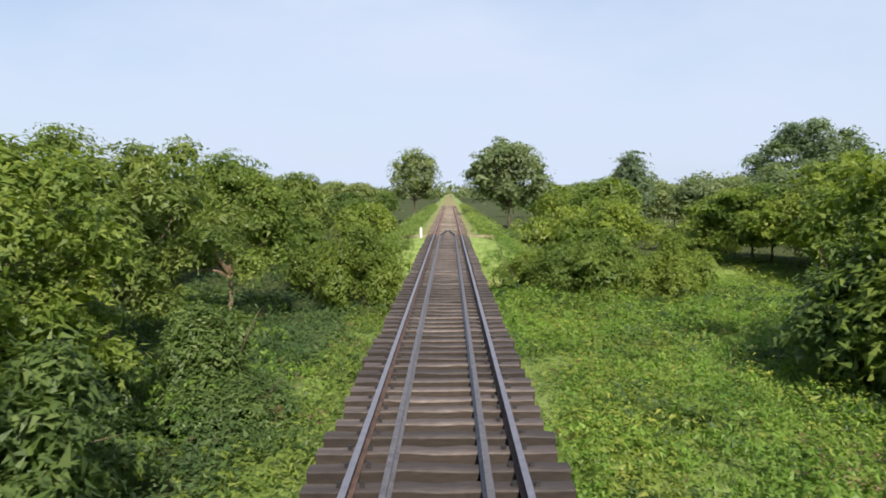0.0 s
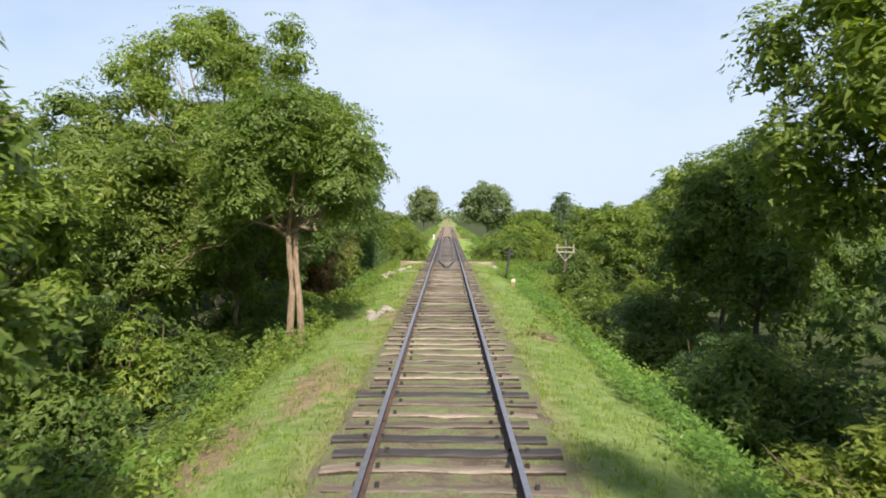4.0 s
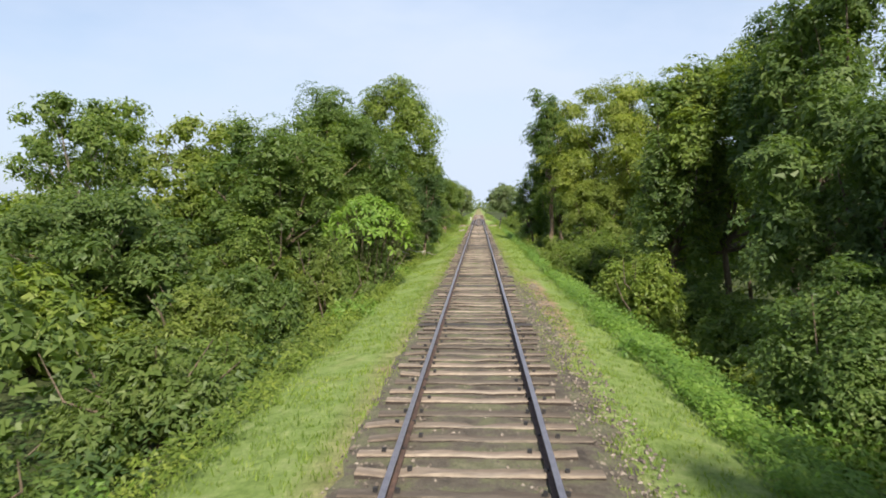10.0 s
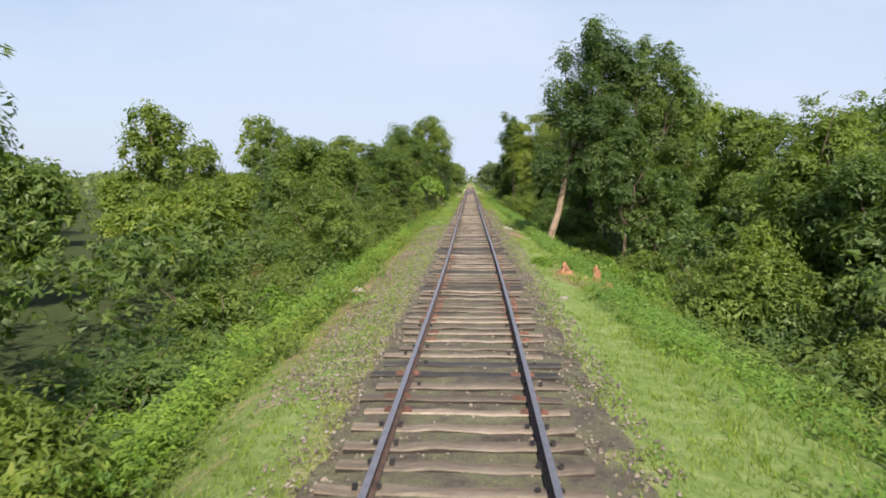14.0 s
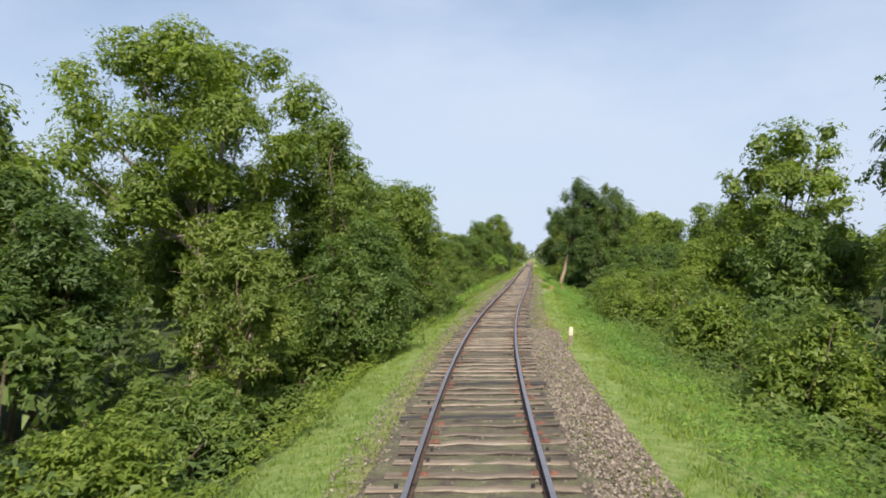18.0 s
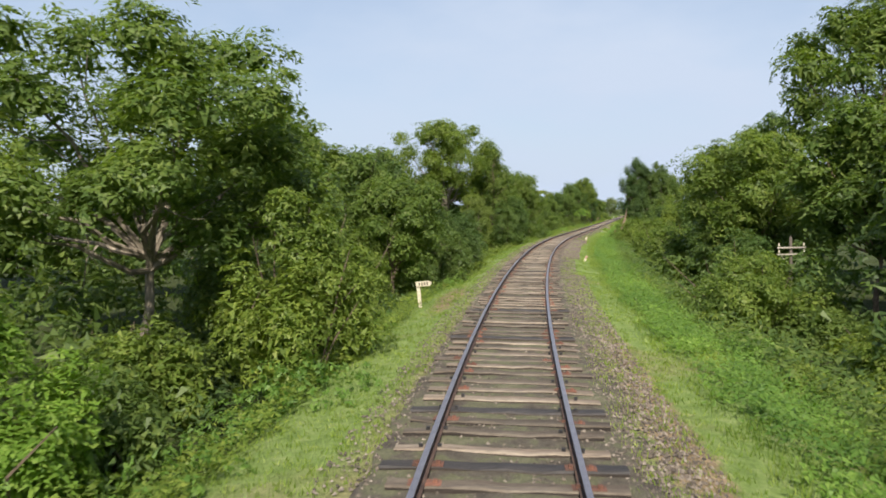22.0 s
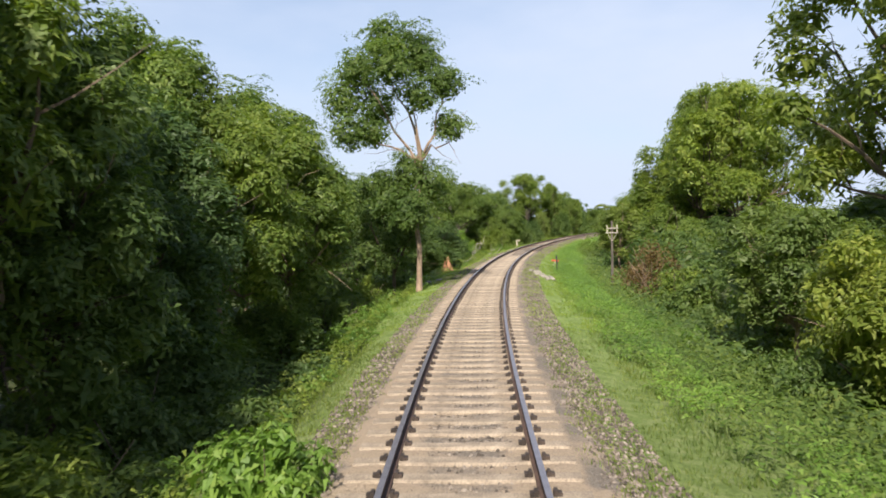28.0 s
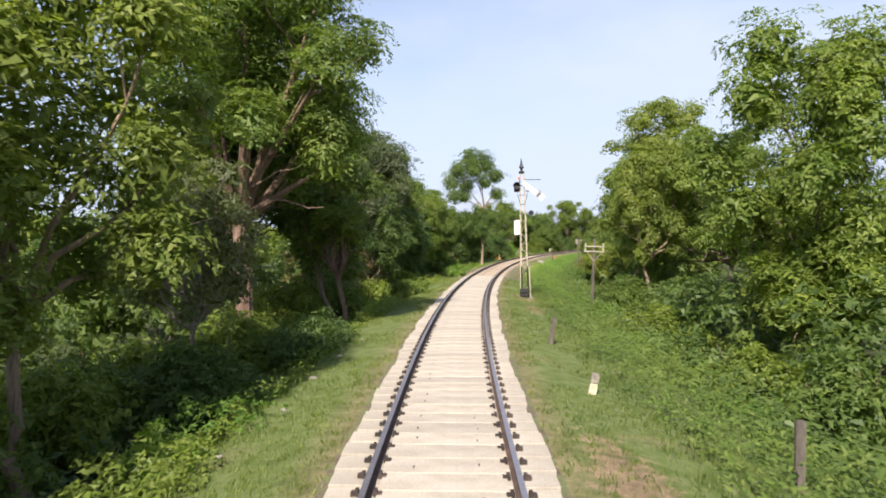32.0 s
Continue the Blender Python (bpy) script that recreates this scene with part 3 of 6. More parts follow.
def tree_meshes(kind, h, r, leaf):
    """Crown and trunk of that kind, near that size; trees of like size share them."""
    lobes, mat, bark, fork, flat, core, _ = KINDS[kind]
    qh, qr = max(2.0, round(h / 2) * 2.0), max(1.0, round(r / 0.6) * 0.6)
    key = (kind, qh, qr, leaf)
    if key not in GROWN:
        rng = np.random.default_rng(len(GROWN) + 11)
        if callable(lobes):
            lobes = lobes(rng)
        crown, ends = crown_mesh(rng, qh, qr, lobes, mat, leaf, flat, core)
        trunk = limbs_mesh("trunk", rng, (0.05 + 0.011 * qh) * {"stout": 1.6, "gappy": 0.78}.get(kind, 1.0), fork * qh, ends[::1 if len(ends) < 15 else 2], bark, (rng.normal(0, 0.03) * qh, rng.normal(0, 0.03) * qh), (0.002 if kind == "stout" else 0.006) * qh, 2 if leaf < 0.25 else 0, kind == "slender")
        GROWN[key] = (crown, trunk, qh, qr)
    return GROWN[key]


def stand_tree(kind, u, l, top, r, rz=None, lean=0.0, label="", base=None, leaf=0.0):
    """A tree of that kind at (u, l), its crown r wide from the middle and its top at that height over the rails."""
    h = top - (ground_z(u, l) if base is None else base)
    leaf = leaf or (0.34 if u < -75 or abs(l) > 26 else 0.21 if u < -45 or abs(l) > 14.5 else 0.135 if abs(l) > 11 or u < -10 else 0.085 if kind == "slender" else 0.115 if abs(l) > 7.5 else 0.098)
    crown, trunk, kh, kr = tree_meshes(kind, h, r, leaf)
    rng = random.Random(int(u * 31 + l * 77 + h * 5))
    root = new("tree")
    root.matrix_world = spot(u, l, base) @ Matrix.Rotation(radians(lean), 4, "Y") @ Matrix.Rotation(radians((180 if l > 0 else 0) + rng.uniform(-45, 45) if rz is None else rz), 4, "Z") @ Matrix.Diagonal((r / kr, r / kr, h / kh, 1))
    tagged(root, label or KINDS[kind][6], "tree")
    part_of("trunk", trunk, root)
    part_of("crown", crown, root)
    return root


MOUNDY = [(0.55 * math.cos(1.257 * i), 0.55 * math.sin(1.257 * i), 0.38, 0.50) for i in range(5)] + [(0.25 * math.cos(2.094 * i + 0.6), 0.25 * math.sin(2.094 * i + 0.6), 0.62, 0.42) for i in range(3)]
LOPSIDE = [(0, 0, 0.55, 0.48), (0.5, 0.2, 0.35, 0.42), (-0.45, -0.3, 0.42, 0.46), (-0.2, 0.5, 0.28, 0.45), (0.3, -0.5, 0.3, 0.42), (0.1, 0.1, 0.80, 0.26)]
BUSHES = {"green": (MOUNDY, LEAF, "leafy green bush on the embankment foot"), "green_b": (LOPSIDE, LEAF, "tangled green shrub overgrown with creepers"),
          "dark": (MOUNDY, LEAF_DARK, "dense dark green bush in the undergrowth"), "yellow": (LOPSIDE, LEAF_YELLOW, "yellowish green shrub with thin stems"),
          "bright": (LOPSIDE, LEAF_BRIGHT, "fresh bright green shrub"), "dry": (LOPSIDE, LEAF_BROWN, "dry brown thorn bush with few leaves")}
SHRUBS = {}


def bush_meshes(kind, h, r, leaf):
    lobes, mat, _ = BUSHES[kind]
    qh, qr = max(0.6, round(h) if h > 1 else 0.6), max(0.75, round(r / 0.5) * 0.5)
    key = (kind, qh, qr, leaf)
    if key not in SHRUBS:
        rng = np.random.default_rng(len(SHRUBS) + 500)
        parts = []
        for x, y, z, k in lobes:
            c = (x * qr + rng.normal(0, 0.08) * qr, y * qr + rng.normal(0, 0.08) * qr, z * qh)
            rad = (k * qr, k * qr, k * qh)
            area = 10 * (rad[0] * rad[0] + 2 * rad[0] * rad[2]) / 3
            parts.append(sprays(rng, c, rad, int(area * (0.20 if kind == "dry" else 0.60) / (0.36 * leaf * leaf)), leaf, -0.35, 0.36))
            if kind != "dry":
                parts.append(inner_leaves(rng, c, rad, int(area * 0.5 / (0.36 * (2.0 * leaf) ** 2)), 2.0 * leaf))
        bm = bmesh.new()
        for i in range(26 if kind == "dry" else 9 if qh > 1 else 4):
            e = Vector((rng.normal(0, 0.45) * qr, rng.normal(0, 0.45) * qr, qh * rng.uniform(0.5, 1.0)))
            tube(bm, wander(rng, (rng.normal(0, 0.12), rng.normal(0, 0.12), -0.2), e, 4, 0.04 * qh + 0.04), [0.04, 0.036, 0.028, 0.02, 0.008] if qh > 1 else [0.012, 0.011, 0.01, 0.008, 0.004], 4)
        SHRUBS[key] = (leaf_mesh("foliage", parts, mat), bm_mesh("woody_base", bm, BARK if kind == "dry" else BARK_DARK), qh, qr)
    return SHRUBS[key]


def stand_bush(kind, u, l, top, r, label="", leaf=0.0):
    h = max(0.4, top - ground_z(u, l))
    leaf = leaf or (0.24 if u < -55 or abs(l) > 12 else 0.12 if abs(l) > 8 or u < -10 else 0.088)
    foliage, stems, kh, kr = bush_meshes(kind, h, r, leaf)
    rng = random.Random(int(u * 53 + l * 91 + h * 7))
    root = new("bush")
    root.matrix_world = spot(u, l, ground_z(u, l) - 0.08, rng.uniform(0, 360)) @ Matrix.Diagonal((r / kr, r / kr, h / kh, 1))
    tagged(root, label or BUSHES[kind][2], "bush")
    part_of("woody_base", stems, root)
    part_of("foliage", foliage, root)
    return root



# ---- trees and bushes where they stand ----
stand_tree("umbrella_b", -15, -10.2, 4.8, 4.0)
stand_tree("dark", -7, -8.8, 4.9, 3.8)
stand_bush("dark", -6, -6.6, 0.6, 1.8)
# The next four are dark-leaved to imitate the black shade beside the bridge.
stand_tree("dark", -10.6, -6.9, 1.3, 2.4)
stand_bush("dark", -14.5, -7.6, -1.0, 2.3)
stand_bush("dark", -20, -5.8, -1.6, 2.0)
stand_bush("dark", -11, -3.9, -2.2, 1.3)
stand_bush("green_b", -66, 13, 0.4, 3.4)
stand_bush("green", -63, 20, 0.2, 3.8)
stand_bush("green_b", -70, 27, 0.5, 4.0)
stand_bush("green", -72, 8.5, 0.3, 3.4)
stand_bush("green", -60, 33, 0.4, 4.0)
stand_bush("green_b", -80, 15, 0.8, 4.0)
stand_tree("umbrella", -27, -11.5, 5.0, 4.4)
stand_bush("dark", -21, -6.3, 0.1, 1.5)
stand_tree("round", -37, -10.2, 4.7, 3.4)
stand_tree("yellow", -60, -11.8, 4.3, 2.8)
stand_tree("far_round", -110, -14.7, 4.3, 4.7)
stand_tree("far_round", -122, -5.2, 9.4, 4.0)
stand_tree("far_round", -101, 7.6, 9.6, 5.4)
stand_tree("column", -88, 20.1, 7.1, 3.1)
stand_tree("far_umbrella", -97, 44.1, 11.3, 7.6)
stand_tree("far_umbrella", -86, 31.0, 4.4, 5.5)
stand_tree("umbrella_b", -52, 21.0, 3.0, 5.4)
stand_tree("round_b", -56, 11.0, 2.4, 4.0)
stand_tree("round_b", -50, 29.5, 3.2, 4.6)
stand_tree("round", -62, -6.6, 2.2, 2.8)
stand_tree("umbrella_b", -24, 14.6, 4.2, 3.4)
stand_bush("green", -40, -4.5, 1.5, 2.3)
stand_bush("green_b", -46, -7.8, 1.5, 2.6)
stand_bush("green", -42, 7.6, 0.8, 3.0)
stand_bush("green_b", -40, 11.2, 0.5, 2.3)
stand_bush("green", -44, 5.1, -0.2, 2.4)
stand_bush("green", -60, 3.5, -0.7, 2.6)
stand_tree("dark", -0.4, -7.2, 6.5, 2.7)
stand_tree("dark", 5, -8.0, 6.9, 2.0)
stand_bush("yellow", 2, 7.9, 0.8, 1.3)
stand_tree("dark", 12.5, -7.2, 9.1, 3.0)
stand_bush("yellow", 5, -6.5, 2.7, 1.6)
stand_bush("green", 9, 7.4, 0.9, 1.4)
stand_tree("slender", 28.7, -4.3, 6.4, 2.7)
stand_tree("open", 14.6, -10.4, 12.1, 5.1)
stand_tree("yellow", 27, -9.4, 5.4, 3.6)
stand_tree("yellow", 25.2, -6.7, 5.8, 2.1)
stand_tree("umbrella", 13, -17.0, 8.7, 4.6)
stand_tree("round_b", 20.5, -7.2, 7.4, 2.9)
stand_tree("umbrella_b", 36, -9.6, 4.9, 3.0)
stand_tree("tall", 34.5, 9.4, 10.8, 3.2)
stand_tree("round_b", 41, 9.0, 7.6, 2.8)
stand_tree("round_b", 26, 9.6, 5.6, 2.7)
stand_tree("umbrella_b", 16, 12.2, 6.0, 3.4)
stand_tree("umbrella_b", 6, 10.4, 3.4, 2.6)
stand_bush("dark", 26, 6.4, 0.4, 1.9)
stand_bush("dark", 33, 6.5, 0.1, 1.9)
stand_tree("tall_dark", 64.8, -4.2, 5.8, 1.9)
stand_tree("round", 60, -11.1, 7.0, 2.3)
stand_tree("dark", 62, -7.1, 4.9, 1.9)
stand_tree("round_b", 45, -4.8, 4.9, 1.9)
stand_tree("round_b", 73, -8.8, 7.4, 2.6)
stand_tree("gappy", 77.0, -6.0, 10.9, 2.9, 150, 5)
stand_tree("round_b", 82, -8.0, 9.4, 4.2)
stand_tree("round_b", 90.5, -9.4, 7.0, 3.2)
stand_tree("tall", 55.5, 6.4, 13.2, 2.5)
stand_tree("dark", 52, 5.2, 5.9, 1.9)
stand_tree("umbrella", 62.5, 12.6, 12.7, 7.2)
stand_bush("green", 71, 8.6, 1.2, 2.2)
stand_tree("yellow", 66, 9.0, 5.0, 2.8)
stand_tree("open", 53, -33.6, 13.0, 3.3)
stand_tree("round_b", 86, -12.8, 6.0, 2.6)
stand_bush("yellow", 97.7, -5.6, 1.7, 1.0)
stand_bush("green_b", 94, -9.5, 2.6, 2.6)
stand_bush("green", 100, -7.4, 1.0, 1.5)
stand_bush("yellow", 78, 4.5, 1.0, 1.0)
stand_bush("green", 88, 5.2, 1.3, 2.2)
stand_bush("green", 100, 4.9, 1.2, 1.2)
stand_bush("green", 102, 5.3, 1.5, 1.0)
stand_tree("round_b", 96, 9.7, 9.3, 3.5)
stand_tree("round_b", 119, -10.8, 5.1, 1.9)
stand_tree("open", 79, -24.2, 9.6, 4.1)
stand_tree("umbrella", 84, -14.7, 7.6, 3.9)
stand_bush("green_b", 122, -5.6, 1.7, 1.6)
stand_bush("green", 124, -7.9, 0.6, 1.4)
stand_tree("dark", 114, 9.8, 8.7, 2.2)
stand_tree("dark", 108, 9.2, 5.8, 2.8)
stand_bush("green", 112.4, 7.1, 1.8, 2.4)
stand_bush("green", 121.5, 7.1, 1.0, 1.6)
stand_tree("round_b", 132, 10.3, 3.7, 2.6)
stand_tree("round", 124, 18.9, 7.6, 3.6)
stand_tree("round_b", 124, -10.4, 5.7, 3.5)
stand_bush("green_b", 139, -7.4, 3.1, 3.0)
stand_tree("tall", 108, -23.7, 6.3, 2.2)
stand_tree("round", 124, -21.2, 8.0, 2.4)
stand_bush("green", 142, -8.0, 0.2, 2.4)
stand_bush("green_b", 144, -10.5, -0.3, 1.9)
stand_bush("dark", 140, 8.9, -0.9, 2.2)
stand_bush("green", 148, 7.7, -0.3, 1.3)
stand_bush("bright", 151, -6.6, -0.7, 1.2)
stand_tree("dark", 177, -7.4, 7.9, 2.5)
stand_tree("yellow", 174, -10.7, 8.8, 1.9)
stand_tree("round_b", 189, -6.2, 5.6, 1.9)
stand_tree("yellow", 188, -8.6, 6.9, 2.6)
stand_tree("round", 142, 21.4, 8.0, 4.5)
stand_tree("umbrella_b", 108, 33.6, 9.4, 6.0)
stand_tree("umbrella_b", 116, 17.0, 8.6, 4.0)
stand_tree("round_b", 126, 12.5, 9.6, 2.9)
stand_bush("green", 150, 11.7, 5.4, 2.7)
stand_bush("green_b", 152.3, 8.9, 1.4, 2.4)
stand_bush("green", 170.2, 8.8, 2.4, 2.4)
stand_bush("yellow", 179.9, 8.8, 1.6, 1.7)
stand_bush("green_b", 172, -4.6, 1.1, 1.6)
# Three dark-leaved bushes in place of the shade below the trees.
stand_bush("dark", 181, -6.7, 0.1, 2.2)
stand_bush("dark", 184.5, -7.8, 0.0, 2.2)
stand_bush("dark", 177.5, -5.4, -0.5, 1.5)
stand_tree("umbrella_b", 179, 16.4, 10.2, 4.0)
stand_tree("round_b", 203, 17.6, 9.4, 4.2)
stand_tree("open", 196.5, -11.6, 11.6, 5.2)
stand_tree("round", 184, -5.0, 6.9, 1.9)
stand_bush("green_b", 200, -6.4, 2.3, 1.7)
stand_bush("green_b", 187, -6.3, 3.0, 2.0)
stand_bush("green_b", 182.2, 8.9, 1.7, 2.9)
stand_bush("green", 193.6, 8.8, 1.3, 1.7)
stand_bush("green", 153, 8.1, 0.7, 2.4)
stand_tree("dark", 212, -14.6, 7.8, 3.2)
stand_tree("umbrella_b", 191, 20.5, 12.4, 4.2)
stand_tree("round", 180, -6.3, 7.4, 2.3)
stand_tree("round_b", 190, -7.8, 10.0, 2.3)
stand_bush("dark", 220, -6.0, 2.6, 1.9)
stand_bush("green_b", 224, -7.7, 3.1, 1.7)
stand_bush("green", 200, -4.2, 4.3, 2.1)
stand_bush("green", 178.9, 8.8, 1.9, 4.1)
stand_bush("green_b", 204.5, 8.8, 1.5, 2.0)
stand_bush("green", 215.7, 8.9, 2.0, 1.7)
stand_bush("dark", 228, -4.8, 1.3, 1.1)
stand_bush("dark", 231, -4.3, 1.5, 1.0)
stand_tree("round", 237, -11.7, 7.6, 2.7)
stand_tree("round_b", 228, -10.2, 6.5, 2.0)
stand_tree("dark", 238, -15.0, 6.6, 1.9)
stand_bush("green_b", 236, -7.7, 4.1, 1.9)
stand_bush("green_b", 247, -6.8, 2.1, 2.0)
stand_bush("dark", 224, -5.7, 2.7, 2.6)
stand_bush("green_b", 223.8, 8.9, 1.3, 2.7)
stand_bush("green", 240.9, 8.9, 1.9, 1.8)
stand_tree("umbrella_b", 224, 20.8, 18.3, 6.6)
stand_tree("open", 256.8, -8.8, 7.2, 4.4)
stand_tree("round_b", 266, -12.5, 5.4, 2.0)
stand_bush("bright", 248.5, -7.4, 1.6, 2.0)
stand_bush("green", 251.5, -8.6, 2.2, 2.0)
stand_bush("bright", 265, -6.8, 1.9, 1.7)
stand_bush("green_b", 258, -4.6, 3.2, 1.9)
stand_bush("dark", 273, -7.6, 1.3, 1.5)
stand_tree("round", 228, 12.2, 7.4, 4.0)
stand_bush("green_b", 243.7, 8.6, 1.2, 3.8)
stand_bush("green_b", 263.1, 8.6, 0.9, 1.9)
stand_bush("dark", 267.9, 7.5, -0.2, 1.0)
stand_tree("dark", 281, -13.0, 7.1, 3.5)
stand_tree("dark", 280, -9.9, 4.8, 2.7)
stand_tree("round", 252, 19.5, 17.6, 5.8)
stand_tree("round_b", 247, 15.4, 8.6, 3.8)
stand_tree("round", 236, 15.8, 8.0, 3.8)
stand_tree("umbrella_b", 272, 16.2, 14.5, 3.3)
stand_tree("yellow", 284, 8.6, 4.0, 1.9)
stand_bush("bright", 282.8, -6.9, 0.9, 1.4)
stand_bush("dark", 290, -8.2, 1.2, 1.4)
stand_bush("green", 264.9, 8.2, 1.3, 3.0)
stand_bush("green", 280.9, 8.9, -0.2, 1.8)
stand_tree("round_b", 314.5, -8.8, 8.9, 3.2)
stand_tree("dark", 302, -8.1, 5.2, 2.1)
stand_tree("dark", 305.5, -5.2, 5.6, 1.9)
stand_tree("umbrella_b", 272, 19.9, 14.4, 7.6)
stand_bush("dry", 302.4, 8.9, 1.0, 2.4)
stand_bush("green", 311.1, 8.7, 0.6, 1.2)
stand_bush("green_b", 290, 10.5, 3.7, 1.7)
stand_tree("round", 322, -10.4, 9.5, 3.4)
stand_tree("round_b", 331, -9.0, 8.0, 2.6)
stand_tree("round", 317, -7.6, 6.6, 3.2)
stand_tree("umbrella", 319.5, 14.8, 15.6, 5.6)
stand_tree("yellow", 322, 9.6, 3.2, 2.2)
stand_tree("yellow", 329, 9.6, 2.4, 2.4)
stand_bush("dry", 303.1, 8.7, 1.4, 2.4)
stand_bush("green", 312.4, 8.8, 0.3, 1.4)
stand_bush("green", 328, 7.3, -0.3, 1.4)
stand_bush("bright", 338, -2.3, 0.6, 1.0)
stand_tree("dark", 338, -8.6, 10.8, 3.2)
stand_bush("dry", 347, -9.5, 3.4, 2.9)
stand_bush("green_b", 355, -7.4, 1.0, 2.2)
stand_bush("green", 354, -3.4, 0.4, 1.0)
stand_tree("round", 341, 11.0, 8.8, 3.6)
stand_tree("yellow", 349, 10.2, 8.8, 2.1)
stand_bush("green", 348.9, 8.7, 0.5, 2.0)
stand_bush("green_b", 351.9, 8.7, -1.1, 1.3)
# Unseen tree, added beside the last camera position to shade the bank.
stand_tree("round_b", 393, -10.4, 9.5, 3.2)
stand_tree("dark", 344, -6.8, 6.6, 2.2)
stand_tree("stout", 370.6, -6.8, 11.4, 4.2)
stand_tree("red_fork", 363.4, -4.7, 4.0, 1.5, 0, -8)
stand_tree("high_dark", 366.2, -8.0, 9.6, 3.3)
stand_tree("high_dark", 360.5, -9.8, 7.4, 2.8)
stand_tree("olive", 342.8, -9.4, 10.5, 5.0, leaf=0.098)
stand_tree("olive", 376.5, -6.6, 4.8, 1.9)
stand_tree("vines", 351.5, -8.6, 3.9, 2.0)
stand_tree("olive", 354.5, -7.6, 2.8, 1.8)
stand_bush("green_b", 358.5, -6.3, 0.9, 2.0, leaf=0.115)
stand_bush("green", 362.5, -7.6, 0.8, 1.9, leaf=0.115)
stand_tree("yellow", 383.0, -7.0, 8.6, 3.0)
stand_tree("round_b", 389.0, -8.6, 9.6, 3.2)
stand_bush("bright", 383.6, -4.5, -0.2, 0.7)
stand_tree("umbrella_b", 347, 14.2, 9.4, 5.4)
stand_tree("round_b", 368, 12.6, 10.6, 4.4)
stand_bush("dark", 372, -4.3, 0.3, 1.7)
stand_bush("dark", 378, -5.8, 0.4, 1.7)
stand_bush("green_b", 372.5, 8.9, -0.2, 1.8)
stand_bush("green", 377.7, 8.9, 0.2, 1.1)
stand_bush("green", 360.9, 8.7, -0.2, 2.1)
stand_bush("bright", 384, -4.3, -0.4, 1.0)
stand_bush("dark", -24, 12.7, 1.2, 2.6)
stand_tree("dark", 96.5, 7.7, 8.3, 1.9)
stand_tree("dark", 88, 9.9, 5.9, 2.7)
stand_bush("bright", 147.2, 6.4, -2.0, 1.6)
stand_tree("round", 221, -20.5, 10.6, 4.4)
stand_tree("round_b", 233, -33.0, 8.6, 5.0)
stand_bush("dark", -18, -9.6, 0.4, 2.6)
stand_tree("dark", -3.6, -7.2, 6.8, 2.6)
stand_bush("dark", -1.5, -7.4, 1.5, 2.2)
stand_tree("umbrella", -18, 15.4, 3.3, 3.2)
stand_bush("green", -22, 14.1, 2.2, 3.7)
stand_bush("dark", -14, 12.7, 0.6, 2.8)
stand_tree("round", 86, -8.3, 7.0, 2.0)
stand_tree("dark", 134, 8.2, 6.6, 1.9)
stand_tree("dark", 128, 10.4, 11.6, 3.2)
stand_tree("dark", 206, -20.6, 8.8, 3.7)
stand_tree("round_b", 204, -15.7, 8.5, 3.3)
stand_tree("dark", 284, -8.2, 5.4, 2.1)
stand_bush("dry", 146, -8.3, -0.6, 1.0)
stand_bush("dry", 284.5, -8.0, 2.2, 1.3)
stand_tree("vines", 9, -7.0, 5.8, 1.9)
stand_tree("round_b", 335, -7.8, 10.0, 2.2)
stand_tree("dark", 361, -13.4, 6.4, 3.0)
stand_tree("round_b", 268, 13.2, 9.4, 3.7)
stand_tree("dark", 103, 10.1, 9.9, 2.4)
stand_tree("tall_dark", 100, 10.4, 9.5, 2.2)
stand_bush("green", 104, -12.7, 1.1, 2.4)
stand_bush("green_b", 100, -12.3, 0.6, 2.5)
stand_tree("dark", 117, 10.7, 9.3, 2.3)
stand_tree("dark", 205, -12.5, 5.5, 2.4)
stand_tree("dark", 192, -13.7, 7.6, 4.1)
stand_tree("tall_dark", 129.5, 4.6, 12.6, 2.6, 40, 14)
stand_tree("gappy", 310.0, -3.2, 12.3, 3.0, 0, -6)
stand_bush("bright", 147.5, 2.6, 0.05, 0.6)
stand_bush("bright", 144.6, 5.4, -0.3, 1.0)
stand_bush("bright", 148.8, 6.2, -0.4, 1.2)
stand_bush("bright", 152.0, 5.0, -0.5, 0.8)
stand_tree("yellow", 206, -6.6, 4.1, 1.6)
stand_tree("dark", 79.6, -5.6, 4.8, 1.9)
stand_bush("green", 285.6, -5.0, -1.2, 1.0)
stand_tree("tall_dark", 361, -5.6, 8.0, 2.2, 60, -6)


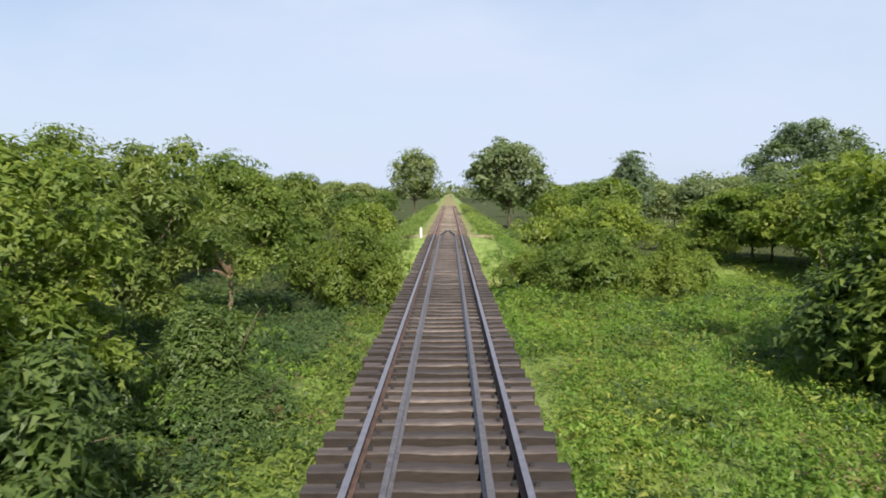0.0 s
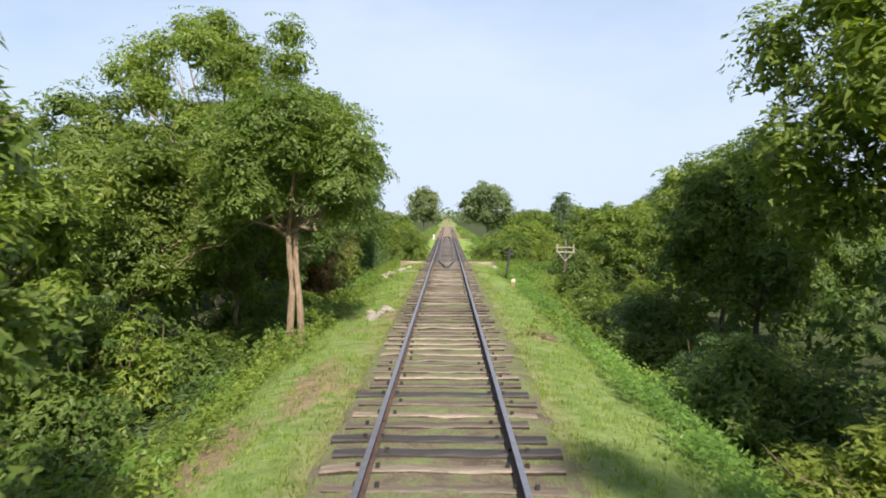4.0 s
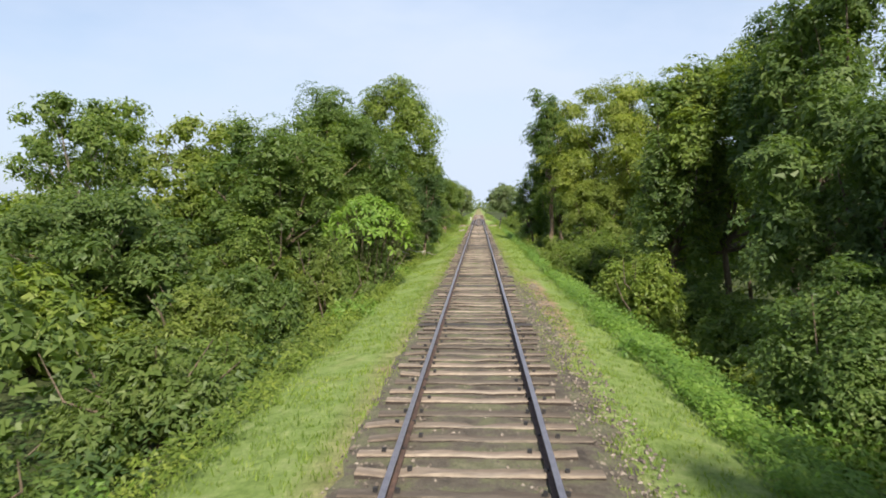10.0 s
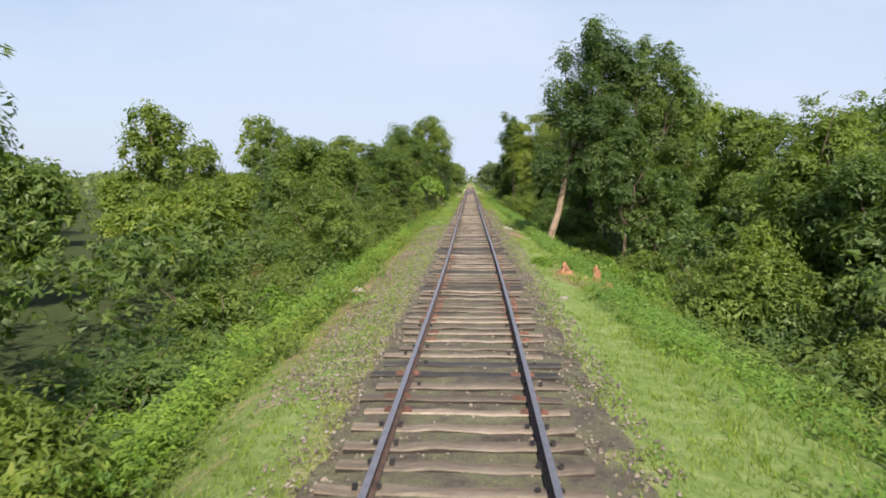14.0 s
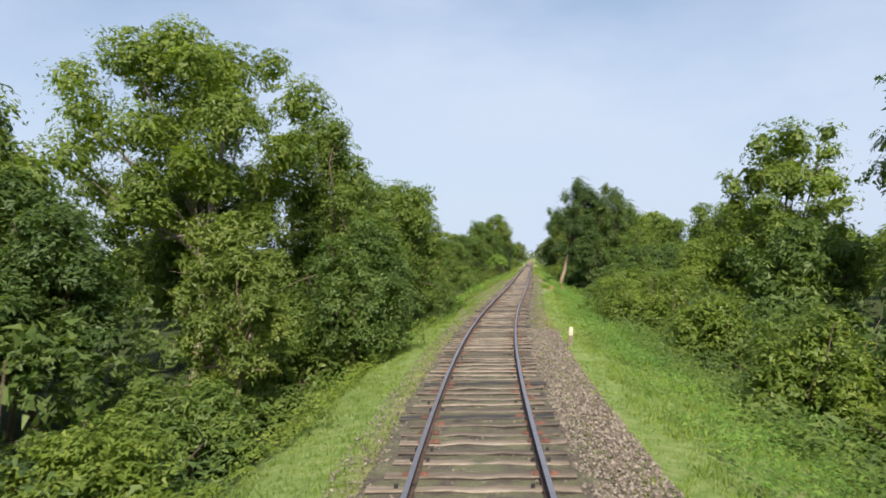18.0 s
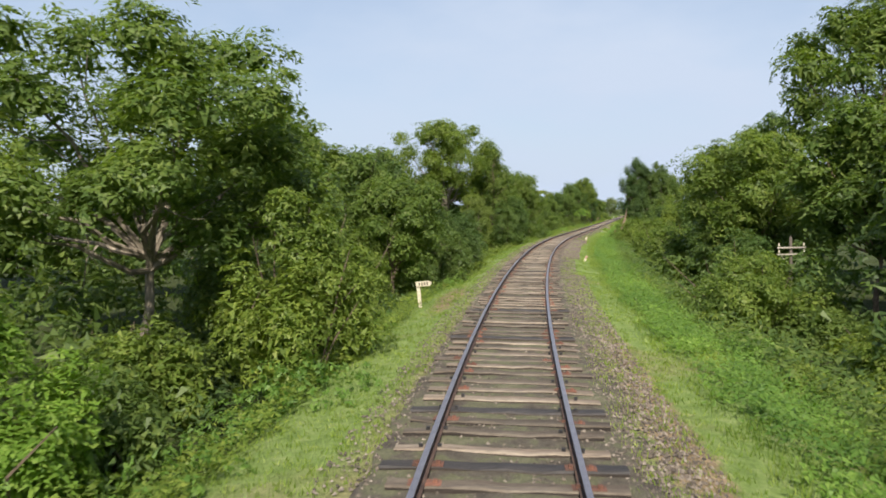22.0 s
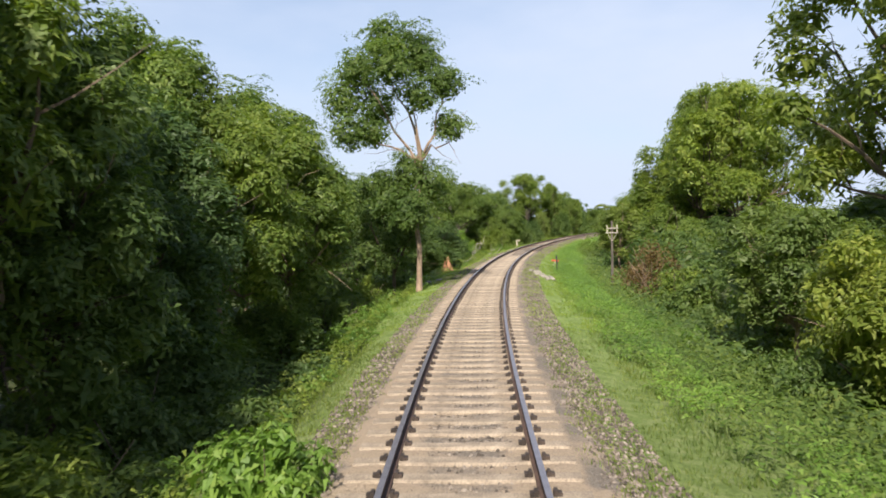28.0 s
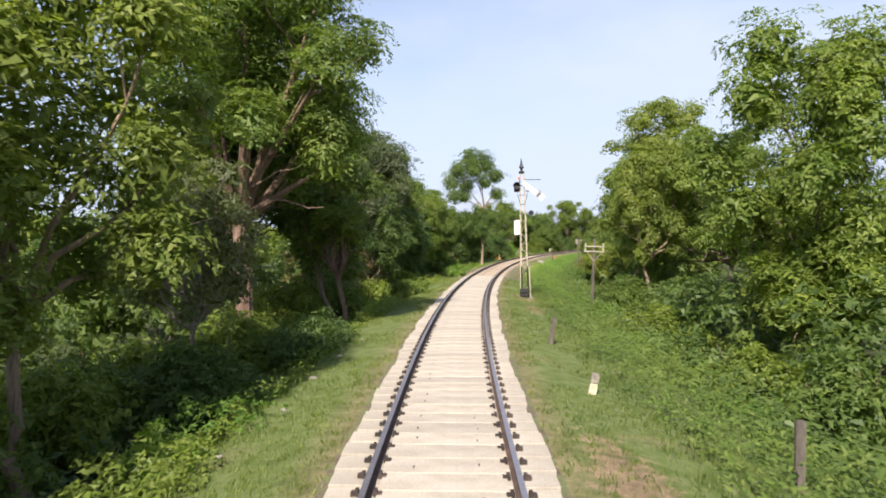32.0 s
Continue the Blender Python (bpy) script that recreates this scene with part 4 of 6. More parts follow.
def big_leaf_shrub(u, l, low, top, r, n, seed):
    """A shrub of bare stems that end in rosettes of large, folded, drooping leaves."""
    rng = np.random.default_rng(seed)
    foot = ground_z(u, l) - 0.05
    root = new("shrub")
    root.matrix_world = spot(u, l, foot)
    tagged(root, "shrub with rosettes of large fresh green leaves", "shrub")
    stems = bmesh.new()
    verts, faces = [], []
    for i in range(n):
        a, k = i * 2.4 + rng.normal(0, 0.2), math.sqrt((i + 0.5) / n)
        c = Vector((math.cos(a) * k * r, math.sin(a) * k * r, low - foot + (top - low) * (1 - k * k * rng.uniform(0.5, 1.0))))
        foot_at = (c.x * 0.12, c.y * 0.12, 0) if i % 5 == 0 else (c.x * 0.75, c.y * 0.75, c.z - 0.45)
        tube(stems, wander(rng, foot_at, c, 4, 0.06 if i % 5 == 0 else 0.03), [0.022, 0.017, 0.013, 0.010, 0.006] if i % 5 == 0 else [0.008, 0.007, 0.006, 0.005, 0.004], 4)
        out = (Vector((c.x, c.y, 0.9 * r)).normalized() + Vector(rng.normal(0, 0.28, 3))).normalized()
        side = out.orthogonal().normalized()
        for j in range(7):
            b = 6.283 * j / 7 + rng.normal(0, 0.3)
            way = Matrix.Rotation(b, 3, out) @ side
            size, rise = rng.uniform(0.15, 0.34), rng.uniform(-0.7, 0.4)
            wide = way.cross(out) * size * 0.20
            base = len(verts)
            for x, w, up in ((0.02, 0.10, 0.0), (0.45, 0.85, 0.16), (0.75, 1.0, 0.16), (1.0, 0.0, -0.02)):
                mid = c + way * size * x + out * size * (rise * x + up - 0.25 * x * x)
                verts += [mid + wide * w + out * size * 0.06 * w, mid, mid - wide * w + out * size * 0.06 * w]
            for q in range(3):
                o = base + 3 * q
                faces += [(o, o + 1, o + 4, o + 3), (o + 1, o + 2, o + 5, o + 4)]
    part_of("woody_base", bm_mesh("woody_base", stems, BARK_DARK), root)
    part_of("foliage", mesh_of("foliage", verts, faces, [LEAF_BRIGHT], soft=True), root, label="rosettes of large green leaves")


big_leaf_shrub(93.8, -4.5, 0.9, 3.2, 1.9, 170, 7)
stand_bush("dark", 93.2, -4.6, 1.3, 1.4)
stand_bush("green_b", 95.2, -5.2, 1.5, 1.3)
stand_bush("dark", 93.6, -5.6, 1.0, 1.6)


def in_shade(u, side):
    """Stretches where darker leaves stand in for the shade beside the track."""
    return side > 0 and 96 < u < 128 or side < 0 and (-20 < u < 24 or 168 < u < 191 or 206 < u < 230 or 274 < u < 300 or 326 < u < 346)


def fill_green():
    """The thicket between the larger trees: bushes along both banks and small trees behind them."""
    rng = random.Random(5)
    kinds = ("green", "green_b", "dark", "green", "yellow", "green_b")
    for side in (-1, 1):
        u = 8.0
        while u < 400:
            l = side * (verge_width(u) + rng.uniform(1.0, 3.2) if side > 0 else rng.uniform(5.8, 8.4))
            low = -0.6 if side < 0 and 128 < u < 160 or side > 0 and u > 120 else 0.0
            if not (side < 0 and 276 < u < 296 or side > 0 and (116 < u < 126 or 288 < u < 300)):
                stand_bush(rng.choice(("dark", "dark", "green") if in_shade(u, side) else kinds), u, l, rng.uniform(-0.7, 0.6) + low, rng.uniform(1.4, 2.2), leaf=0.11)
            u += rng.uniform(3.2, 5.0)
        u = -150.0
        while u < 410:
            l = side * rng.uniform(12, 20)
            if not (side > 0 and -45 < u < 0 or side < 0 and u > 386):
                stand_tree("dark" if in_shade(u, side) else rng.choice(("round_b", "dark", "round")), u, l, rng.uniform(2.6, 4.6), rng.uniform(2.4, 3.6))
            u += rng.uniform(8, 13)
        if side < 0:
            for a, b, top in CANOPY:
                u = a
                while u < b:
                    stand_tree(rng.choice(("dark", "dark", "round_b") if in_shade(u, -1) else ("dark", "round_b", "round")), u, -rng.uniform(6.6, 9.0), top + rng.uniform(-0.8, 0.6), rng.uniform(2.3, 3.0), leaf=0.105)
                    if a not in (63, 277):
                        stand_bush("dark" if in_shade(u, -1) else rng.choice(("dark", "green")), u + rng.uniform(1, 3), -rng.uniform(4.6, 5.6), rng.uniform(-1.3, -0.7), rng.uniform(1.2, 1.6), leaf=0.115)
                    u += rng.uniform(4.6, 6.2)
        u = -300.0
        while u < 410:
            if not (side > 0 and -45 < u < 0):
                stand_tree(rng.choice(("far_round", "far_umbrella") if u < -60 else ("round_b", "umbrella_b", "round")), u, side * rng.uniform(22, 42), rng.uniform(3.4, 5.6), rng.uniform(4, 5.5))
            u += rng.uniform(9, 15)


def bank_weeds(mat, words, seed, share):
    """Knee-high clumps of fresh leaves on both banks, thick in places."""
    rng = np.random.default_rng(seed)
    pts, out = [], []
    for side in (1, -1):
        u = 8.0
        while u < 398:
            edge = verge_width(u)
            l = rng.uniform(edge - 1.5, edge + 1.0) if side > 0 else -rng.uniform(3.7, 5.0)
            r, h = rng.uniform(0.4, 1.0), rng.uniform(0.35, 0.75)
            if l < -4.0 and in_shade(u, -1):
                u += 1.0
                continue
            for _ in range(int(rng.integers(1, 4))):
                a, b = u + rng.normal(0, 0.7), l + rng.normal(0, 0.4)
                q, o = lobe_points(rng, tuple(place(a, b, ground_z(a, b) + 0.1)), (r, r, h), int(14 + 40 * r * r), 0.0)
                pts.append(q)
                out.append(o)
            u += share * rng.choice((0.4, 0.7, 1.0, 2.2))
    me = leaf_mesh("weeds", [puffs(rng, np.concatenate(pts), np.concatenate(out), 0.085, 0.16, 9)], mat)
    tagged(new("weeds", me), words, "weeds", kind="stuff")


def thicket(side, name):
    """Tangled shrubs behind the front row, coloured dark to imitate the shade under the trees."""
    rng = np.random.default_rng(61 + side)
    pts, out = [], []
    u = 0.0
    while u < 405:
        l = side * rng.uniform(10.0 if side > 0 else 8.6, 13.5)
        h, r = rng.uniform(2.4, 4.0), rng.uniform(1.9, 2.8)
        p, o = lobe_points(rng, tuple(place(u, l, ground_z(u, l) + h * 0.35)), (r, r, h * 0.6), 70, -0.3)
        pts.append(p)
        out.append(o)
        u += rng.uniform(2.6, 4.2)
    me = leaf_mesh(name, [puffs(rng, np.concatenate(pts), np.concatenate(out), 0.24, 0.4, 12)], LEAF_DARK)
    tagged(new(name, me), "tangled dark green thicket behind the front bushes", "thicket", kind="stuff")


def creeper_mounds(mat, words, seed, n):
    """Low humps of broad leaves that roll over the floor of the hollow."""
    rng = np.random.default_rng(seed)
    pts, out = [], []
    for _ in range(n):
        u, l = rng.uniform(-46, -2.5), rng.choice((1, -1) if mat is LEAF_DARK else (1, 1, 1, 1, 1, -1)) * rng.uniform(2.6, 17)
        r, h = rng.uniform(0.5, 1.9), rng.uniform(0.3, 1.15)
        p, o = lobe_points(rng, tuple(place(u, l, ground_z(u, l) + 0.15)), (r, r, h), int(16 + 26 * r * r), 0.0)
        pts.append(p)
        out.append(o)
    me = leaf_mesh("weeds", [puffs(rng, np.concatenate(pts), np.concatenate(out), 0.115, 0.2, 10)], mat)
    tagged(new("weeds", me), words, "weeds", kind="stuff")


creeper_mounds(LEAF_BRIGHT, "humps of bright green creepers in the hollow beside the bridge", 181, 190)
creeper_mounds(LEAF, "humps of darker green creepers in the hollow beside the bridge", 182, 70)
# Dark leaves here imitate the deep shade on the hollow's west side.
creeper_mounds(LEAF_DARK, "low dark green growth in the hollow beside the bridge", 183, 110)
thicket(-1, "thicket")
thicket(1, "thicket")


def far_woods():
    """The wooded plain beyond: rough crowns of large leaves, greyed in colour to imitate haze."""
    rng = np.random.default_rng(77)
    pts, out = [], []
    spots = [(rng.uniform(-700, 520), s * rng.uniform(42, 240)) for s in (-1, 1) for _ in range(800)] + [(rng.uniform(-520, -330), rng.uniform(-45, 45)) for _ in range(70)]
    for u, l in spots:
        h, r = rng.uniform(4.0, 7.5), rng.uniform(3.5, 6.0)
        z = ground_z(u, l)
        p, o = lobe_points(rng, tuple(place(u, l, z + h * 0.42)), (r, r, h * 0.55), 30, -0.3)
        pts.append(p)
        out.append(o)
    me = leaf_mesh("far_woods", [puffs(rng, np.concatenate(pts), np.concatenate(out), 1.2, 0.95, 5)], LEAF_HAZED)
    tagged(new("far_woods", me), "distant green woodland on the plain, greyed for haze", "woods", kind="stuff")


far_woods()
fill_green()
bank_weeds(LEAF_BRIGHT, "knee-high clumps of fresh bright green weeds on the banks", 171, 3.2)
bank_weeds(LEAF, "knee-high clumps of green leafy weeds on the banks", 172, 6.0)
bank_weeds(LEAF_YELLOW, "knee-high clumps of yellowish weeds on the banks", 173, 9.0)

# ---- track ----
def box(bm, x0, x1, y0, y1, z0, z1):
    bmesh.ops.create_cube(bm, size=1, matrix=Matrix.Translation(((x0 + x1) / 2, (y0 + y1) / 2, (z0 + z1) / 2)) @ Matrix.Diagonal((x1 - x0, y1 - y0, z1 - z0, 1)))


GAUGE, RAIL_H = 1.676, 0.14
RAIL_L = GAUGE / 2 + 0.035


def rail_mesh(l, us):
    prof = ((-0.035, 0.0, 1), (0.035, 0.0, 0), (0.035, -0.035, 0), (0.009, -0.045, 0), (0.009, -0.115, 0), (0.066, -0.128, 0), (0.066, -RAIL_H, 0),
            (-0.066, -RAIL_H, 0), (-0.066, -0.128, 0), (-0.009, -0.115, 0), (-0.009, -0.045, 0), (-0.035, -0.035, 0))
    n = len(prof)
    verts = [place(u, l + a, b) for u in us for a, b, _ in prof]
    faces, idx = [], []
    for i in range(len(us) - 1):
        for k in range(n):
            faces.append((i * n + k, i * n + (k + 1) % n, (i + 1) * n + (k + 1) % n, (i + 1) * n + k))
            idx.append(prof[k][2])
    faces += [tuple(range(n)), tuple(range((len(us) - 1) * n, len(us) * n))]
    idx += [0, 0]
    me = mesh_of("rail", verts, faces, [RAIL_SIDE, RAIL_TOP], idx)
    bm = bmesh.new()
    bm.from_mesh(me)
    bmesh.ops.recalc_face_normals(bm, faces=bm.faces)
    bm.to_mesh(me)
    bm.free()
    return me


def sleeper_mesh(seed, long, wide, high, mat, rough=0.012, rounded=0.015, cut=8, sides=None):
    """A sleeper with worn, uneven edges; its top at z = 0, its length along x."""
    rng = np.random.default_rng(seed)
    verts, faces = [], []
    prof = ((-wide / 2, -high), (-wide / 2, -rounded), (-wide / 2 + rounded, 0), (wide / 2 - rounded, 0), (wide / 2, -rounded), (wide / 2, -high))
    for i in range(cut + 1):
        x = -long / 2 + long * i / cut + (rng.normal(0, rough) if i in (0, cut) else 0)
        wob = rng.normal(0, rough, 2)
        for a, b in prof:
            verts.append((x, a + wob[0] * 0.6 + rng.normal(0, rough * 0.4), b + (wob[1] * 0.5 + rng.normal(0, rough * 0.35) if b > -high else 0)))
    n = len(prof)
    for i in range(cut):
        for k in range(n - 1):
            faces.append((i * n + k, (i + 1) * n + k, (i + 1) * n + k + 1, i * n + k + 1))
    faces += [tuple(range(n)), tuple(range(cut * n + n - 1, cut * n - 1, -1))]
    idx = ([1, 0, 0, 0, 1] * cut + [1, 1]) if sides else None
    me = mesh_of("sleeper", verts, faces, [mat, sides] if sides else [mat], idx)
    bm = bmesh.new()
    bm.from_mesh(me)
    bmesh.ops.recalc_face_normals(bm, faces=bm.faces)
    bm.to_mesh(me)
    bm.free()
    return me


def lump(w, d, h, mat, name, top=0.8):
    bm = bmesh.new()
    bmesh.ops.create_cube(bm, size=1)
    for v in bm.verts:
        k = top if v.co.z > 0 else 1
        v.co = Vector((v.co.x * w * k, v.co.y * d * k, (v.co.z + 0.5) * h))
    bmesh.ops.bevel(bm, geom=bm.edges[:], offset=min(w, d, h) * 0.15, segments=1, affect="EDGES")
    return bm_mesh(name, bm, mat)


def track_stretch(name, label, u0, u1, gap, meshes, fixing, fix_label, jitter, top, other=None):
    root = new(name)
    root.matrix_world = spot((u0 + u1) / 2, 0, top)
    tagged(root, label, "railway track", kind="structure")
    inv = root.matrix_world.inverted()
    rng = random.Random(int(u0) + 3)
    u = u0
    while u < u1:
        m = spot(u + rng.uniform(-jitter, jitter), rng.uniform(-jitter, jitter) * 1.6, top + rng.uniform(-jitter, jitter) * 0.25, rng.uniform(-1, 1) * jitter * 30)
        s = part_of("sleeper", rng.choice(meshes), root, inv @ m)
        fix = other if other and rng.random() < 0.5 else fixing
        for side in (-1, 1):
            part_of(fix.name, fix, s, Matrix.Translation((side * RAIL_L, 0, 0.001)), fix_label if fix is fixing else "small dark rail spike")
        u += gap
    return root


def fixings(mat, plate, big=False):
    """What holds one rail to its sleeper: a plate and two clips, or clips alone."""
    bm = bmesh.new()
    boxes = [(-0.125, 0.095, 0.105, 0.045), (0.125, 0.095, 0.105, 0.045), (-0.105, 0.04, 0.13, 0.07), (0.105, 0.04, 0.13, 0.07)] if big else [(-0.115, 0.05, 0.05, 0.05), (0.115, 0.05, 0.05, 0.05)]
    if plate:
        boxes.append((0.0, 0.36, 0.17, 0.016))
    for x, w, d, h in boxes:
        m = Matrix.Translation((x, 0, h / 2 - (0.004 if plate else 0))) @ Matrix.Diagonal((w, d, h, 1))
        bmesh.ops.create_cube(bm, size=1, matrix=m)
    return bm_mesh("rail_plate" if plate else "rail_clip", bm, mat)


CONC_U, PALE_U0, PALE_U1 = 272.6, 339.2, 404.0
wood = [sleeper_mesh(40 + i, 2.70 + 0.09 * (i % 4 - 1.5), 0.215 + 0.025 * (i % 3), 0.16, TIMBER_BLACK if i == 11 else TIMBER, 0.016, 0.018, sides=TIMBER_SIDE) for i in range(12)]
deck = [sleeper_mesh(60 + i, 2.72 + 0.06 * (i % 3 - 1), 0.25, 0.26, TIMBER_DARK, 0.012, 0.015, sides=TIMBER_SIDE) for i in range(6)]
conc = [sleeper_mesh(70 + i, 2.74, 0.29, 0.2, CONCRETE, 0.010, 0.03) for i in range(4)]
pale = [sleeper_mesh(80 + i, 2.72 + 0.045 * ((i * 2) % 5 - 2), 0.585, 0.2, CONCRETE_NEW, 0.004, 0.010) for i in range(5)]
PLATE, CLIP, SPRING = fixings(RUST, True), fixings(IRON, False), fixings(SPRING_STEEL, False, True)
SL_TOP = -RAIL_H - 0.012
track_stretch("bridge_track", "dark weathered timber sleepers on the open bridge deck", BRIDGE_FAR, BRIDGE_NEAR, 0.56, deck, CLIP, "small dark rail spike", 0.015, SL_TOP)
track_stretch("timber_track", "old timber sleepers sunk in grassy ballast", BRIDGE_NEAR + 0.5, 139.0, 0.65, wood, CLIP, "small dark rail spike", 0.055, SL_TOP)
track_stretch("timber_track", "weathered timber sleepers with rusty plates in gravel ballast", 139.4, CONC_U - 0.3, 0.65, wood, PLATE, "rusty rail plate", 0.055, SL_TOP, CLIP)
track_stretch("timber_track", "far timber sleepers running on between the trees", -160.0, BRIDGE_FAR - 0.5, 0.65, wood, PLATE, "rusty rail plate", 0.03, SL_TOP)
track_stretch("concrete_track", "tan concrete sleepers in grey stone ballast", CONC_U, PALE_U0 - 0.3, 0.655, conc, SPRING, "dark steel rail clip", 0.006, SL_TOP)
track_stretch("concrete_track", "pale new concrete sleepers laid edge to edge", PALE_U0, PALE_U1, 0.655, pale, SPRING, "dark steel rail clip", 0.004, SL_TOP)
rail_us = [-160 + 3.0 * i for i in range(54)] + [2.0 * i for i in range(2, 225)]
for side in (-1, 1):
    tagged(new("rail", rail_mesh(side * RAIL_L, rail_us)), "steel running rail with a worn bright top", "rail", "running rails", "structure")


def strip(name, label, us, prof, mat, z_noise=0.02):
    """A bed along the track with the given cross-section."""
    verts = [place(u, l, z + z_noise * noise.noise((u * 1.3, l * 1.3, 7.0)) + z_noise * noise.noise((u * 4.1, l * 4.1, 2.0))) for u in us for l, z in prof]
    n = len(prof)
    faces = [(i * n + k, i * n + k + 1, (i + 1) * n + k + 1, (i + 1) * n + k) for i in range(len(us) - 1) for k in range(n - 1)]
    me = mesh_of(name, verts, faces, [mat], soft=True)
    if me.polygons[0].normal.z < 0:
        me.flip_normals()
    return tagged(new(name, me), label, "ballast", kind="structure")

EARTH_BED = surface("mossy_earth", ((0.3, (0.075, 0.055, 0.038)), (0.43, (0.145, 0.115, 0.075)), (0.53, (0.135, 0.145, 0.060)), (0.70, (0.165, 0.200, 0.070))), 2.2, 26, 0.95, bump=0.9, dist=0.03)
bed_us = [-1 + 0.5 * i for i in range(195)]
strip("ballast", "earth bed with moss and sparse grass between the timber sleepers", bed_us, ((-1.9, -0.42), (-1.7, -0.30), (-1.55, -0.245), (-1.40, -0.205), (-0.95, -0.188), (-0.5, -0.185), (0, -0.182), (0.5, -0.185), (0.95, -0.188), (1.42, -0.20), (1.62, -0.238), (1.85, -0.29), (2.1, -0.42)), EARTH_BED, 0.026)
GRAVEL_BED = surface("gravelly_earth", ((0.3, (0.045, 0.034, 0.027)), (0.46, (0.100, 0.084, 0.062)), (0.56, (0.112, 0.112, 0.058)), (0.72, (0.165, 0.155, 0.095))), 2.4, 30, 0.95, bump=1.0, dist=0.03)
bed_us = [96 + 0.5 * i for i in range(355)]
strip("ballast", "gravelly earth bed between the timber sleepers", bed_us, ((-2.0, -0.42), (-1.75, -0.30), (-1.58, -0.24), (-1.40, -0.205), (-0.95, -0.192), (-0.5, -0.188), (0, -0.185), (0.5, -0.188), (0.95, -0.192), (1.42, -0.20), (1.8, -0.235), (2.1, -0.295), (2.5, -0.42)), GRAVEL_BED, 0.03)


def concrete_bed():
    """Grey ballast with tan stone dust packed along the rails, nearly level with the sleepers."""
    m, nt, b = nodes_of("dusty_ballast")
    dust = nt.nodes.new("ShaderNodeAttribute")
    dust.attribute_name = "dust"
    n1, n2 = noise_node(nt, 1.4, 4), noise_node(nt, 30, 4, 0.7)
    stone = ramp_node(nt, n2.outputs[0], ((0.3, (0.075, 0.062, 0.050)), (0.5, (0.155, 0.130, 0.105)), (0.7, (0.26, 0.22, 0.18)))).outputs[0]
    tan = ramp_node(nt, n2.outputs[0], ((0.3, (0.22, 0.165, 0.115)), (0.7, (0.36, 0.285, 0.205)))).outputs[0]
    add = nt.nodes.new("ShaderNodeMath")
    add.operation = "MULTIPLY_ADD"
    add.inputs[1].default_value = 1.3
    nt.links.new(n1.outputs[0], add.inputs[0])
    nt.links.new(dust.outputs["Fac"], add.inputs[2])
    much = ramp_node(nt, add.outputs[0], ((0.72, (0, 0, 0)), (1.0, (1, 1, 1)))).outputs[0]
    nt.links.new(mix_node(nt, much, stone, tan), b.inputs["Base Color"])
    b.inputs["Roughness"].default_value = 0.95
    bump_node(nt, n2.outputs[0], 0.9, 0.03, b)
    us = [272.5 + 0.25 * i for i in range(270)]
    prof = ((-2.2, -0.45, 0), (-1.9, -0.34, 0), (-1.65, -0.24, 0), (-1.45, -0.195, 0.3), (-1.3, -0.178, 0.5), (-1.0, -0.175, 0.55), (-0.75, -0.178, 0.45), (-0.5, -0.188, 0.1), (-0.25, -0.196, 0), (0, -0.198, 0),
            (0.25, -0.196, 0), (0.5, -0.188, 0.1), (0.75, -0.178, 0.45), (1.0, -0.175, 0.55), (1.3, -0.18, 0.35), (1.45, -0.20, 0.05), (1.75, -0.235, 0), (2.1, -0.34, 0), (2.5, -0.45, 0))
    bed = strip("ballast", "grey crushed stone ballast with tan dust round the concrete sleepers", us, [p[:2] for p in prof], m, 0.02)
    at = bed.data.attributes.new("dust", "FLOAT", "POINT")
    at.data.foreach_set("value", np.array([p[2] * smooth(279, 296, u) + (0.12 if u > 290 else 0) for u in us for p in prof], dtype=np.float32))


concrete_bed()
bed_us = [340 + 0.5 * i for i in range(160)]
strip("ballast", "trodden earth and gravel under the pale concrete", bed_us, ((-1.8, -0.36), (-1.45, -0.22), (-0.9, -0.21), (0, -0.2), (0.9, -0.21), (1.45, -0.22), (1.8, -0.36)), EARTH_BED, 0.03)


def infill():
    """One slab over each sleeper between the rails, nearly shut joints, and an open joint at every seventh."""
    root = new("infill_slabs")
    root.matrix_world = spot(370, 0, SL_TOP)
    tagged(root, "pale concrete slabs laid between the rails with dark lifting slots", "slab", kind="structure")
    inv = root.matrix_world.inverted()
    full = [sleeper_mesh(90 + i, 1.50 + 0.012 * i, (0.640, 0.615, 0.630, 0.605)[i], 0.06, CONCRETE_NEW, 0.003, 0.007) for i in range(4)]
    short = sleeper_mesh(95, 1.51, 0.590, 0.06, CONCRETE_NEW, 0.003, 0.006)
    bm = bmesh.new()
    box(bm, -0.011, 0.011, -0.05, 0.05, -0.006, 0.002)
    slot = bm_mesh("slot", bm, IRON)
    rng = random.Random(12)
    for i in range(98):
        slab = part_of("slab", short if i % 7 == 3 else full[(i * 5) % 4], root, inv @ spot(PALE_U0 + 0.20 + 0.655 * i, rng.uniform(-0.008, 0.008), SL_TOP + 0.026 + rng.uniform(-0.011, 0.011)))
        for x in (-0.42, 0.42):
            if rng.random() < 0.4:
                part_of("slot", slot, slab, Matrix.Translation((x + rng.uniform(-0.05, 0.05), rng.uniform(-0.12, 0.12), 0.0015)), "small dark lifting slot")


infill()

